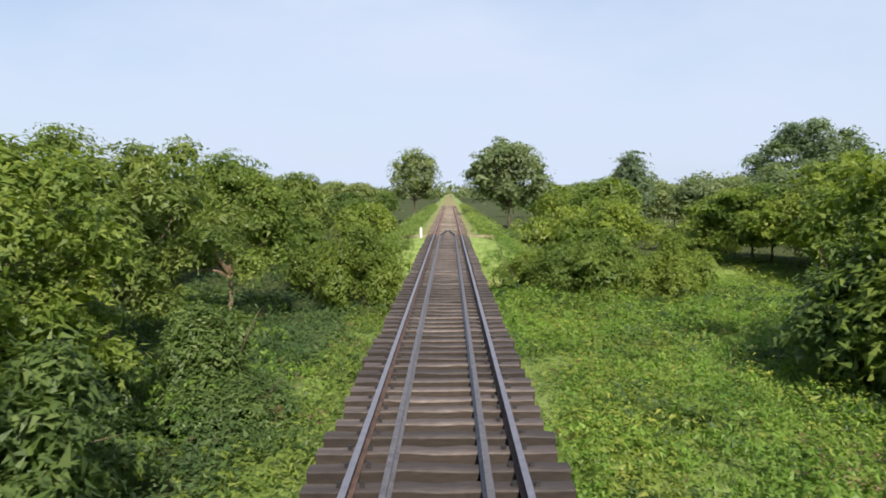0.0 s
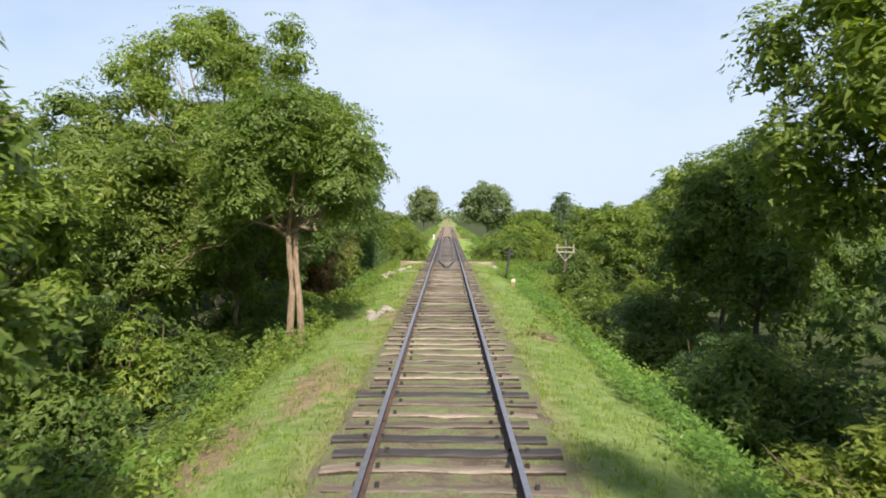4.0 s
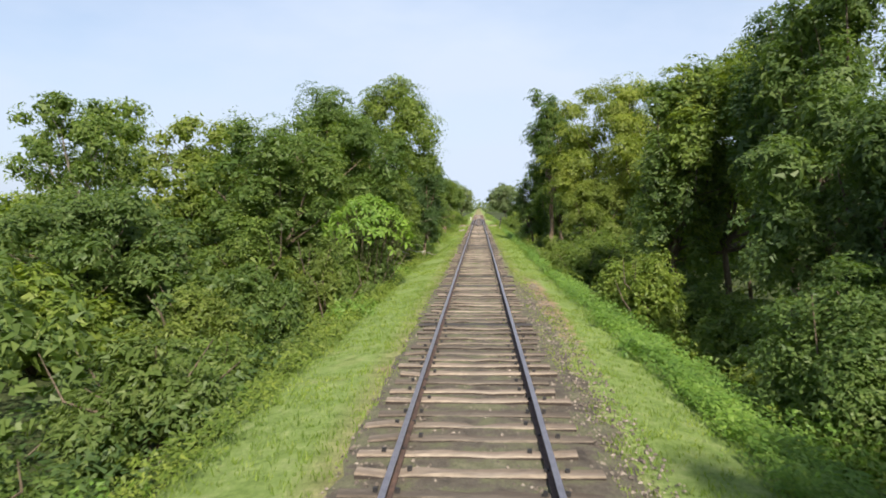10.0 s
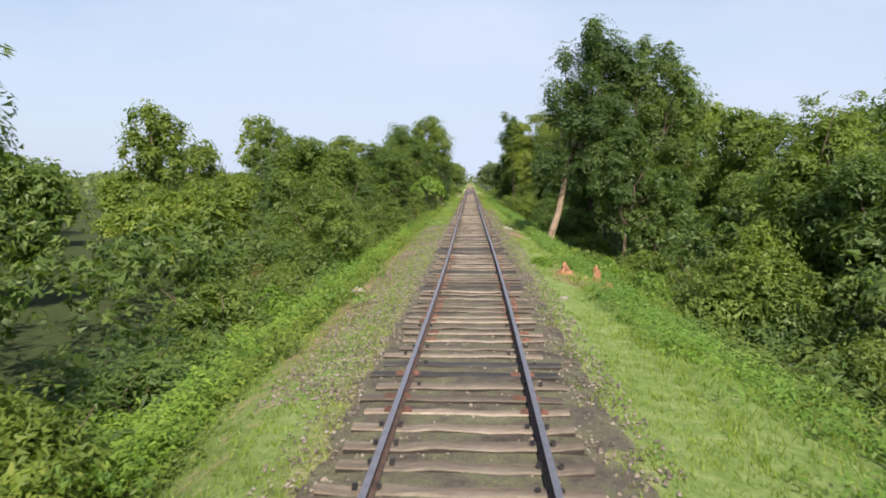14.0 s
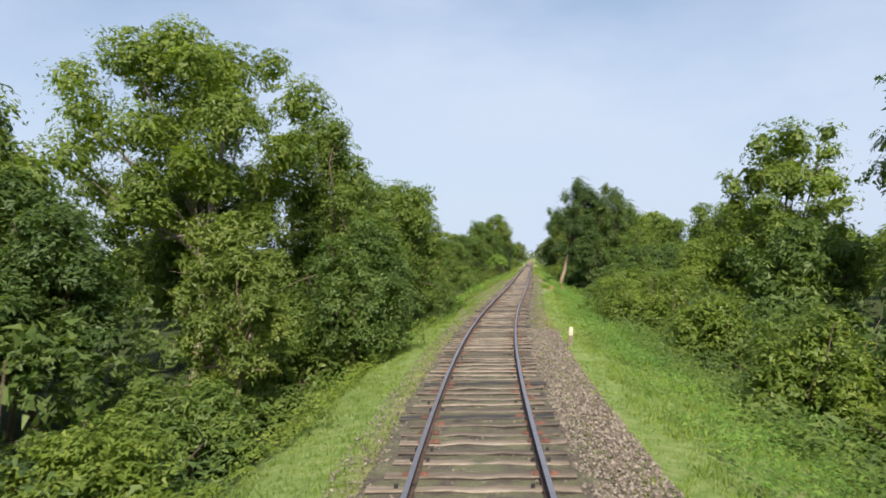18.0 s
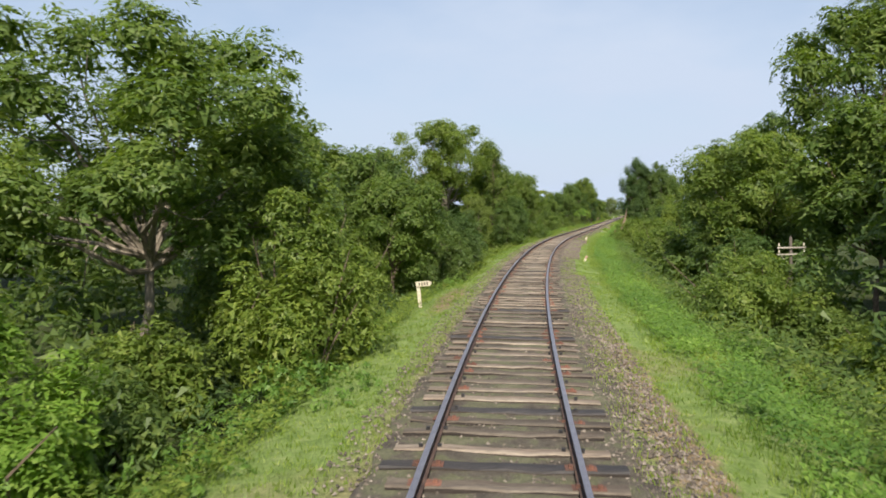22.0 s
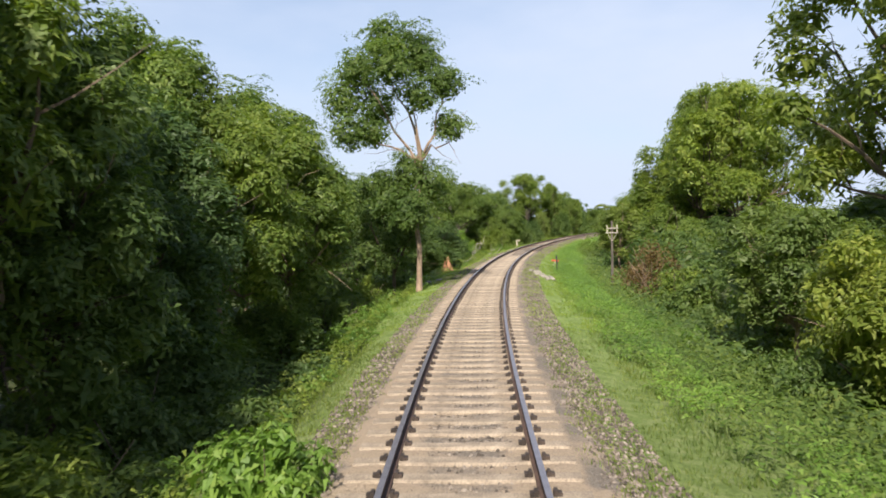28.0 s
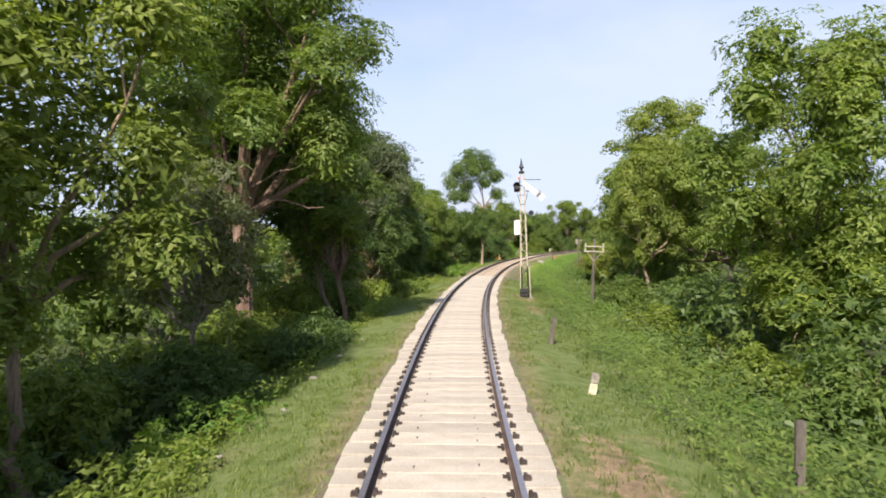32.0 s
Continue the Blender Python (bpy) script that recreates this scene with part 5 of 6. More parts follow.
# ---- bridge ----
def rough_block(seed, sx, sy, sz, mat, name, amp=0.04):
    bm = bmesh.new()
    bmesh.ops.create_cube(bm, size=1)
    bmesh.ops.subdivide_edges(bm, edges=bm.edges[:], cuts=3, use_grid_fill=True)
    for v in bm.verts:
        v.co = Vector((v.co.x * sx, v.co.y * sy, v.co.z * sz))
        v.co += noise.noise_vector(v.co * 2.1 + Vector((seed * 7.7, 0, 0))) * amp
    return bm_mesh(name, bm, mat)


def bridge():
    root = new("railway_bridge")
    root.matrix_world = spot((BRIDGE_NEAR + BRIDGE_FAR) / 2, 0, 0)
    tagged(root, "dark steel girder bridge with stone abutments over a green hollow", "bridge")
    long = BRIDGE_NEAR - BRIDGE_FAR
    for side in (-1, 1):
        bm = bmesh.new()
        x = side * 0.9
        box(bm, x - 0.16, x + 0.16, -long / 2, long / 2, -0.455, -0.42)
        box(bm, x - 0.02, x + 0.02, -long / 2, long / 2, -1.25, -0.455)
        box(bm, x - 0.16, x + 0.16, -long / 2, long / 2, -1.285, -1.25)
        for i in range(28):
            y = -long / 2 + 0.5 + i * (long - 1) / 27
            box(bm, x - 0.12, x + 0.12, y - 0.02, y + 0.02, -1.25, -0.455)
        part_of("girder", bm_mesh("girder", bm, IRON), root, label="black riveted steel girder")
    for i in range(14):
        bm = bmesh.new()
        box(bm, -0.88, 0.88, -0.05, 0.05, -0.70, -0.60)
        part_of("cross_beam", bm_mesh("cross_beam", bm, IRON), root, Matrix.Translation((0, -long / 2 + 1 + i * (long - 2) / 13, 0)))
    for y, name in ((-long / 2 - 0.75, "near"), (long / 2 + 0.75, "far")):
        ab = part_of("abutment", rough_block(3, 5.2, 1.3, 3.6, STONE, "abutment", 0.05), root, Matrix.Translation((0, y, -2.25)), "weathered masonry abutment")
    kerb = [rough_block(5 + i, 1.6, 0.5, 0.32, KERB, "bed_block", 0.035) for i in range(2)]
    for y in (-long / 2 - 0.15, long / 2 + 0.15):
        for side in (-1, 1):
            part_of("bed_block", kerb[0 if side < 0 else 1], root, Matrix.Translation((side * 2.25, y, -0.31)), "orange-brown stained bearing block")
    return root


KERB = surface("stained_masonry", ((0.3, (0.20, 0.140, 0.098)), (0.7, (0.38, 0.30, 0.23))), 2.5, 22, 0.9, bump=0.6, dist=0.02)
bridge()


def guard_rails():
    root = new("guard_rails")
    root.matrix_world = spot(0, 0, 0)
    tagged(root, "pair of inner guard rails that meet in a point past the bridge", "rail", kind="structure")
    inv = root.matrix_world.inverted()
    for side in (-1, 1):
        pts = [(BRIDGE_FAR - 5, 0.07)] + [(BRIDGE_FAR + 1 + i * (BRIDGE_NEAR + 0.3 - BRIDGE_FAR - 1) / 12, 0.50) for i in range(13)] + [(2.5, 0.33), (6.1, 0.06)]
        prof = ((-0.032, -0.012), (0.032, -0.012), (0.032, -0.045), (0.009, -0.055), (0.009, -0.12), (0.06, -0.135), (0.06, -0.15), (-0.06, -0.15), (-0.06, -0.135), (-0.009, -0.12), (-0.009, -0.055), (-0.032, -0.045))
        n = len(prof)
        verts = [inv @ place(u, side * l + a, b) for u, l in pts for a, b in prof]
        faces = [(i * n + k, i * n + (k + 1) % n, (i + 1) * n + (k + 1) % n, (i + 1) * n + k) for i in range(len(pts) - 1) for k in range(n)]
        faces += [tuple(range(n)), tuple(range((len(pts) - 1) * n, len(pts) * n))]
        me = mesh_of("guard_rail", verts, faces, [GUARD])
        bm = bmesh.new()
        bm.from_mesh(me)
        bmesh.ops.recalc_face_normals(bm, faces=bm.faces)
        bm.to_mesh(me)
        bm.free()
        part_of("guard_rail", me, root)
    part_of("nose", lump(0.22, 0.3, 0.13, IRON, "nose"), root, inv @ spot(6.25, 0, -0.15), "black iron nose block")


GUARD = surface("guard_rail_steel", ((0.3, (0.12, 0.115, 0.12)), (0.7, (0.24, 0.22, 0.22))), 6, 50, 0.5, 0.6, bump=0.2, dist=0.003)
guard_rails()


# ---- telegraph poles ----
def beam(bm, a, b, w):
    a, b = Vector(a), Vector(b)
    m = Matrix.Translation((a + b) / 2) @ (b - a).to_track_quat("Z", "Y").to_matrix().to_4x4() @ Matrix.Diagonal((w, w, (b - a).length, 1))
    bmesh.ops.create_cube(bm, size=1, matrix=m)


def telegraph_pole(u, l, top, rz=0.0, lean=0.0, arm_half=0.55):
    foot = ground_z(u, l) - 0.3
    root = new("telegraph_pole")
    root.matrix_world = spot(u, l, foot, rz) @ Matrix.Rotation(radians(lean), 4, "Y")
    tagged(root, "old timber telegraph pole with two crossarms among bushes", "telegraph pole", "telegraph poles")
    h = top - foot
    bm = bmesh.new()
    tube(bm, [Vector((0, 0, h * i / 5)) for i in range(6)], [0.10 - 0.008 * i for i in range(6)], 9)
    tube(bm, [Vector((0, 0, h)), Vector((0, 0, h + 0.12))], [0.06, 0.01], 9)
    part_of("pole", bm_mesh("pole", bm, POLE_WOOD), root)
    for z in (h - 0.35, h - 0.62):
        bm = bmesh.new()
        box(bm, -arm_half, arm_half, -0.125, -0.075, z - 0.026, z + 0.026)
        arm = part_of("crossarm", bm_mesh("crossarm", bm, GREY_WOOD), root, label="pale weathered crossarm")
        for x in (0.07 - arm_half, arm_half - 0.07):
            bm = bmesh.new()
            tube(bm, [Vector((x, -0.105, z + 0.04)), Vector((x, -0.105, z + 0.09)), Vector((x, -0.105, z + 0.13)), Vector((x, -0.105, z + 0.19))], [0.02, 0.045, 0.03, 0.03], 8)
            part_of("insulator", bm_mesh("insulator", bm, CREAM), arm, label="stained cream porcelain insulator")
    for side in (-1, 1):
        bm = bmesh.new()
        beam(bm, (side * arm_half * 0.76, -0.10, h - 0.66), (0.0, -0.09, h - 1.15), 0.026)
        part_of("brace", bm_mesh("brace", bm, GREY_WOOD), root)
    return root


telegraph_pole(4.2, 6.9, 1.35, 0, 1)
telegraph_pole(61.8, 8.3, 1.3, 0, -1)
telegraph_pole(121.5, 9.3, 1.55, -5, 0)
telegraph_pole(176.1, 11.3, 2.45, 4, 0)
telegraph_pole(240.7, 10.8, 1.7, 0, -2)
telegraph_pole(297.9, 6.9, 2.55, 0, 0, 0.36)
telegraph_pole(351.6, 6.5, 2.55, 0, 1.5)


# ---- marks and posts beside the line ----
def post_thing(name, label, category, u, l, h, w, mat, lean=0.0, tip=None, pitch=0.0, rz=0.0):
    root = new(name)
    root.matrix_world = spot(u, l, ground_z(u, l) - 0.12, rz) @ Matrix.Rotation(radians(lean), 4, "Y") @ Matrix.Rotation(radians(pitch), 4, "X")
    tagged(root, label, category)
    bm = bmesh.new()
    cut = 0.0 if tip is None else h * 0.38
    bmesh.ops.create_cube(bm, size=1, matrix=Matrix.Translation((0, 0, (h - cut) / 2)) @ Matrix.Diagonal((w, w * 0.8, h - cut, 1)))
    bmesh.ops.bevel(bm, geom=bm.edges[:], offset=w * 0.12, segments=2, affect="EDGES")
    for v in bm.verts:
        v.co += noise.noise_vector(v.co * 6 + Vector((u, l, 0))) * w * 0.08
    part_of("post", bm_mesh("post", bm, mat), root)
    if tip is not None:
        bm = bmesh.new()
        bmesh.ops.create_cube(bm, size=1, matrix=Matrix.Translation((0, 0, h - cut / 2 - 0.005)) @ Matrix.Diagonal((w * 1.03, w * 0.83, cut, 1)))
        bmesh.ops.bevel(bm, geom=bm.edges[:], offset=w * 0.14, segments=2, affect="EDGES")
        part_of("painted_top", bm_mesh("painted_top", bm, tip), root, label="flaking white painted top")
    return root


RED_STONE = surface("reddish_stone", ((0.3, (0.26, 0.15, 0.10)), (0.7, (0.42, 0.29, 0.21))), 5, 30, 0.9, bump=0.4, dist=0.01)
stub = post_thing("leaning_post", "dark leaning old signal post with a short arm", "post", 9.6, 3.05, 1.75, 0.13, IRON, lean=9)
bm = bmesh.new()
box(bm, -0.30, 0.22, -0.04, 0.04, 1.42, 1.52)
part_of("arm", bm_mesh("arm", bm, IRON), stub)
post_thing("boundary_stone", "reddish boundary stone with a pale top in the weeds", "marker stone", 14.1, 3.05, 0.44, 0.19, RED_STONE, 8, CREAM)
post_thing("marker_post", "brown timber stake with a faded cream top on the verge", "marker post", 198.4, 2.75, 0.80, 0.14, TIMBER, 4, CREAM)
post_thing("marker_post", "broken white and rust marker leaning in the grass", "marker post", 224.2, 2.85, 0.5, 0.13, CREAM, 22, RED_STONE, -10)
post_thing("marker_post", "dark iron stake on the verge near a stone heap", "marker post", 296.2, 3.65, 1.15, 0.09, IRON, -2)
post_thing("marker_post", "weathered split brown timber stake on the grass verge", "marker post", 372.9, 2.7, 0.9, 0.13, POLE_WOOD, 8)
post_thing("boundary_stone", "short pale concrete stone with a chipped top", "marker stone", 380.0, 2.8, 0.55, 0.15, CREAM, 10, STONE)
post_thing("marker_post", "dark square timber post in tall weeds", "marker post", 384.6, 5.0, 1.15, 0.13, POLE_WOOD, 0)
post_thing("end_post", "small white post beside the far bridge end", "marker post", -52.6, -1.75, 0.75, 0.14, WHITE)


def arm_sign(u, l):
    """A pointed number board on a leaning white concrete post; the number is shown as plain bars."""
    root = new("distance_sign")
    root.matrix_world = spot(u, l, ground_z(u, l) - 0.15, 4) @ Matrix.Rotation(radians(-6), 4, "Y")
    tagged(root, "stained white distance post with a pointed number board", "sign")
    bm = bmesh.new()
    bmesh.ops.create_cube(bm, size=1, matrix=Matrix.Translation((0, 0, 0.5)) @ Matrix.Diagonal((0.12, 0.09, 1.0, 1)))
    bmesh.ops.bevel(bm, geom=bm.edges[:], offset=0.012, segments=2, affect="EDGES")
    part_of("post", bm_mesh("post", bm, CREAM), root)
    bm = bmesh.new()
    prof = ((-0.07, 0.86), (0.40, 0.86), (0.48, 0.945), (0.40, 1.03), (-0.07, 1.03))
    a = [bm.verts.new((x, -0.085, z)) for x, z in prof]
    b = [bm.verts.new((x, -0.045, z)) for x, z in prof]
    bm.faces.new(a)
    bm.faces.new(b[::-1])
    for i in range(5):
        bm.faces.new((a[i], b[i], b[(i + 1) % 5], a[(i + 1) % 5]))
    bmesh.ops.recalc_face_normals(bm, faces=bm.faces)
    board = part_of("board", bm_mesh("board", bm, CREAM), root, label="stained pointed board with dark bars")
    for x in (0.05, 0.14, 0.23, 0.32):
        bm = bmesh.new()
        box(bm, x - 0.022, x + 0.022, -0.089, -0.084, 0.895, 0.995)
        part_of("bar", bm_mesh("bar", bm, IRON), board)


arm_sign(247.9, -3.4)


def cross_marker(u, l):
    root = new("warning_marker")
    root.matrix_world = spot(u, l, ground_z(u, l) - 0.1) @ Matrix.Rotation(radians(17), 4, "Y")
    tagged(root, "leaning white stub with a red crossboard in the grass", "marker post")
    for name, z0, z1, w, mat in (("foot", 0.0, 0.18, 0.12, IRON), ("post", 0.18, 0.50, 0.10, CREAM)):
        bm = bmesh.new()
        box(bm, -w / 2, w / 2, -0.05, 0.05, z0, z1)
        bmesh.ops.bevel(bm, geom=bm.edges[:], offset=0.012, segments=2, affect="EDGES")
        part_of(name, bm_mesh(name, bm, mat), root)
    bm = bmesh.new()
    box(bm, -0.24, 0.24, -0.03, 0.03, -0.055, 0.055)
    bmesh.ops.bevel(bm, geom=bm.edges[:], offset=0.014, segments=2, affect="EDGES")
    part_of("board", bm_mesh("board", bm, RED), root, Matrix.Translation((0, -0.07, 0.54)) @ Matrix.Rotation(radians(-12), 4, "Y"), "faded red crossboard")


cross_marker(291.8, 3.4)


# ---- semaphore signal ----
def signal(u, l, foot, top):
    root = new("semaphore_signal")
    root.matrix_world = spot(u, l, foot) @ Matrix.Rotation(radians(-2.3), 4, "Y")
    tagged(root, "cream lattice semaphore signal mast with a lowered white arm", "railway signal")
    h = top - foot

    def half(z):
        return 0.165 - 0.065 * z / h
    for name, z0, z1, mat, lab in (("lower_mast", 0.0, h * 0.24, IRON, "black painted lattice foot"), ("mast", h * 0.24, h * 0.93, CREAM, "weathered cream lattice")):
        holder = bmesh.new()
        for sx in (-1, 1):
            for sy in (-1, 1):
                beam(holder, (sx * half(z0), sy * half(z0), z0), (sx * half(z1), sy * half(z1), z1), 0.045)
        part_of(name, bm_mesh(name, holder, mat), root, label=lab)
    n = 17
    for i in range(n):
        z0, z1 = h * 0.93 * i / n, h * 0.93 * (i + 1) / n
        bm = bmesh.new()
        for sy in (-1, 1):
            k = 1 if i % 2 else -1
            beam(bm, (-k * half(z0), sy * half(z0), z0), (k * half(z1), sy * half(z1), z1), 0.015)
            beam(bm, (sy * half(z0), -k * half(z0), z0), (sy * half(z1), k * half(z1), z1), 0.015)
        part_of("lattice_bar", bm_mesh("lattice_bar", bm, IRON if z1 < h * 0.25 else CREAM), root)
    for i in range(9):
        z = h * (0.28 + 0.07 * i)
        bm = bmesh.new()
        box(bm, -half(z) - 0.03, half(z) + 0.03, -half(z) - 0.035, -half(z) - 0.012, z - 0.012, z + 0.012)
        part_of("rung", bm_mesh("rung", bm, IRON), root)
    bm = bmesh.new()
    tube(bm, [Vector((0, 0, z)) for z in (h * 0.93, h * 0.945, h * 0.95, h * 0.965, h * 0.975, h, h + 0.30)], [0.14, 0.16, 0.06, 0.06, 0.13, 0.06, 0.012], 10)
    part_of("finial", bm_mesh("finial", bm, IRON), root, label="black spear-shaped iron finial")
    # arm, lowered to the right
    arm_m = Matrix.Translation((0.10, -0.24, h * 0.855)) @ Matrix.Rotation(radians(40), 4, "Y")
    bm = bmesh.new()
    prof = ((0.0, -0.09), (1.25, -0.15), (1.25, 0.15), (0.0, 0.09))
    a = [bm.verts.new((x, -0.012, z)) for x, z in prof]
    b = [bm.verts.new((x, 0.012, z)) for x, z in prof]
    bm.faces.new(a)
    bm.faces.new(b[::-1])
    for i in range(4):
        bm.faces.new((a[i], b[i], b[(i + 1) % 4], a[(i + 1) % 4]))
    bmesh.ops.recalc_face_normals(bm, faces=bm.faces)
    arm = part_of("signal_arm", bm_mesh("signal_arm", bm, WHITE), root, arm_m, "lowered white arm with a grey band")
    bm = bmesh.new()
    box(bm, 0.84, 1.02, -0.017, 0.017, -0.137, 0.137)
    part_of("band", bm_mesh("band", bm, BAND), arm)
    # spectacle and lamp
    bm = bmesh.new()
    tube(bm, [Vector((-0.26, -0.28, h * 0.84)), Vector((-0.26, -0.20, h * 0.84)), Vector((-0.26, 0.06, h * 0.84))], [0.17, 0.19, 0.15], 14)
    box(bm, -0.40, -0.12, -0.10, 0.14, h * 0.84 - 0.30, h * 0.84 + 0.12)
    part_of("lamp", bm_mesh("lamp", bm, IRON), root, label="black signal lamp housing")
    bm = bmesh.new()
    box(bm, -0.20, -0.08, -0.30, -0.26, h * 0.886, h * 0.900)
    part_of("red_glass", bm_mesh("red_glass", bm, RED), root)
    # stays and rods
    for z in (h * 0.885, h * 0.80):
        bm = bmesh.new()
        beam(bm, (0.1, -0.02, z), (0.95, -0.02, z - 0.03), 0.035)
        part_of("bracket", bm_mesh("bracket", bm, IRON), root)
    for side in (-1, 1):
        bm = bmesh.new()
        pts = [Vector((side * 0.12, -0.1, h * 0.80)), Vector((side * 0.26, -0.22, h * 0.80)), Vector((side * 0.24, -0.2, h * 0.77)), Vector((side * 0.13, -0.12, h * 0.71))]
        tube(bm, pts, [0.014] * 4, 6)
        part_of("ladder_hoop", bm_mesh("ladder_hoop", bm, IRON), root)
    bm = bmesh.new()
    tube(bm, [Vector((0.42, -0.12, h * 0.635)), Vector((0.42, -0.04, h * 0.635))], [0.13, 0.13], 14)
    beam(bm, (0.1, -0.06, h * 0.62), (0.42, -0.06, h * 0.635), 0.03)
    part_of("disc", bm_mesh("disc", bm, IRON), root, label="black round back disc")
    # white cabinet
    cab = bmesh.new()
    box(cab, -0.46, -0.18, -0.26, 0.02, h * 0.475, h * 0.585)
    bmesh.ops.bevel(cab, geom=cab.edges[:], offset=0.012, segments=2, affect="EDGES")
    cabinet = part_of("cabinet", bm_mesh("cabinet", cab, WHITE), root, label="white steel cabinet")
    bm = bmesh.new()
    box(bm, -0.49, -0.15, -0.30, 0.05, h * 0.586, h * 0.592)
    part_of("roof", bm_mesh("roof", bm, IRON), cabinet, Matrix.Rotation(radians(-3), 4, "Y"))
    bm = bmesh.new()
    box(bm, -0.475, -0.165, -0.27, 0.03, h * 0.470, h * 0.477)
    part_of("base", bm_mesh("base", bm, IRON), cabinet)
    # counterweights and wheel at the foot
    bm = bmesh.new()
    box(bm, -0.28, 0.16, -0.42, -0.22, 0.10, 0.52)
    bmesh.ops.bevel(bm, geom=bm.edges[:], offset=0.03, segments=2, affect="EDGES")
    part_of("crank_box", bm_mesh("crank_box", bm, IRON), root)
    for x in (-0.16, 0.04):
        bm = bmesh.new()
        tube(bm, [Vector((x, -0.50, 0.24)), Vector((x, -0.43, 0.24))], [0.11, 0.11], 14)
        part_of("wheel", bm_mesh("wheel", bm, IRON), root)
    bm = bmesh.new()
    beam(bm, (0.27, -0.2, 0.0), (0.22, -0.2, h * 0.24), 0.03)
    beam(bm, (-0.24, -0.27, 0.4), (-0.16, -0.16, h * 0.47), 0.025)
    part_of("pull_rod", bm_mesh("pull_rod", bm, CREAM), root)
    bm = bmesh.new()
    box(bm, -0.36, 0.36, -0.36, 0.36, -0.25, 0.03)
    part_of("footing", bm_mesh("footing", bm, STONE), root, label="stone footing block")


BAND = surface("grey_band_paint", ((0.3, (0.12, 0.12, 0.13)), (0.7, (0.20, 0.20, 0.21))), 5, 40, 0.6, bump=0.1, dist=0.002)
signal(355.3, 2.78, -0.42, 6.4)


# ---- termite mounds, rocks, dead wood ----
def termite_mound(u, l, h, r, seed, label):
    rng = np.random.default_rng(seed)
    root = new("termite_mound")
    root.matrix_world = spot(u, l, ground_z(u, l) - 0.15, seed * 40)
    tagged(root, label, "termite mound")
    for i in range(8):
        a = 1.3 * i + seed
        top = h * (0.34, 1.0, 0.80, 0.90, 0.46, 0.38, 0.62, 0.30)[i]
        off = r * (0.0, 0.16, 0.42, 0.30, 0.75, 0.85, 0.50, 0.9)[i]
        base = Vector((math.cos(a) * off, math.sin(a) * off, 0))
        wide = r * (1.15, 0.30, 0.24, 0.26, 0.42, 0.40, 0.26, 0.40)[i]
        bm = bmesh.new()
        k = 10
        tilt = Vector((rng.normal(0, 0.05), rng.normal(0, 0.05), 0)) * h
        pts = [base + tilt * (j / k) + Vector((0, 0, top * j / k)) for j in range(k + 1)]
        tube(bm, pts, [wide * (1 - 0.66 * (j / k) ** 1.5) for j in range(k)] + [wide * 0.08], 16)
        for v in bm.verts:
            v.co += noise.noise_vector(v.co * 2.2 + Vector((seed, i, 0))) * (0.05 + 0.07 * h) + noise.noise_vector(v.co * 8) * 0.05
        me = bm_mesh("spire", bm, MOUND)
        me.polygons.foreach_set("use_smooth", np.ones(len(me.polygons), dtype=bool))
        part_of("spire", me, root)


termite_mound(149.4, 3.2, 0.55, 0.34, 1, "orange earth termite mound with several spires")
termite_mound(150.0, 4.1, 0.8, 0.48, 2, "crumbling orange termite mound overgrown with weeds")
termite_mound(284.1, -5.1, 2.35, 0.80, 3, "tall orange termite mound under a leafy shrub")


def rock_mesh(seed, mat):
    bm = bmesh.new()
    bmesh.ops.create_icosphere(bm, subdivisions=2, radius=1)
    for v in bm.verts:
        p = v.co.copy()
        v.co = p * (1 + 0.35 * noise.noise(p * 1.1 + Vector((seed * 5.1, 0, 0))) + 0.08 * noise.noise(p * 4 + Vector((seed, 2, 0))))
    return bm_mesh("rock", bm, mat)


ROCKS = [rock_mesh(i, STONE) for i in range(5)]


def rocks(label, group, u0, l0, u1, l1, n, size, seed):
    rng = random.Random(seed)
    for i in range(n):
        k = (i + 0.5) / n
        u, l = u0 + (u1 - u0) * k + rng.uniform(-0.25, 0.25), l0 + (l1 - l0) * k + rng.uniform(-0.28, 0.28)
        s = size * rng.uniform(0.6, 1.25)
        ob = new("rock", ROCKS[rng.randrange(5)])
        ob.matrix_world = spot(u, l, ground_z(u, l) + s * 0.22, rng.uniform(0, 360)) @ Matrix.Diagonal((s * 1.2, s * 0.9, s * 0.7, 1))
        tagged(ob, label, "rock", group)


rocks("pale white boulder tumbled down the bank edge", "bridge-end rocks", 4.4, -2.3, 10.0, -3.4, 9, 0.17, 1)
rocks("pale boulder on the grassy bridge approach", "bridge-end rocks", 1.8, 2.5, 5.0, 3.5, 6, 0.17, 2)
rocks("flat pale stone half sunk in the verge", "verge stones", 25.0, -1.9, 27.5, -2.3, 7, 0.16, 3)
rocks("flat grey stone on bare earth", "verge stones", 126.7, 2.4, 127.4, 2.5, 2, 0.22, 4)
rocks("flat pinkish stone on the sandy path", "verge stones", 153.6, -3.4, 154.0, -3.5, 1, 0.16, 5)
rocks("flat stone in the worn grass", "verge stones", 155.7, 2.2, 156.0, 2.3, 1, 0.12, 6)
rocks("pale stone at the worn bank edge", "verge stones", 176.0, -2.6, 184.0, -3.4, 8, 0.11, 7)
rocks("grey rubble stone in a heap by the ballast", "stone heap", 298.5, 2.2, 304.5, 3.1, 44, 0.12, 8)
rocks("pale rock at the bank edge", "verge stones", 304.0, -2.6, 306.0, -3.4, 4, 0.16, 9)
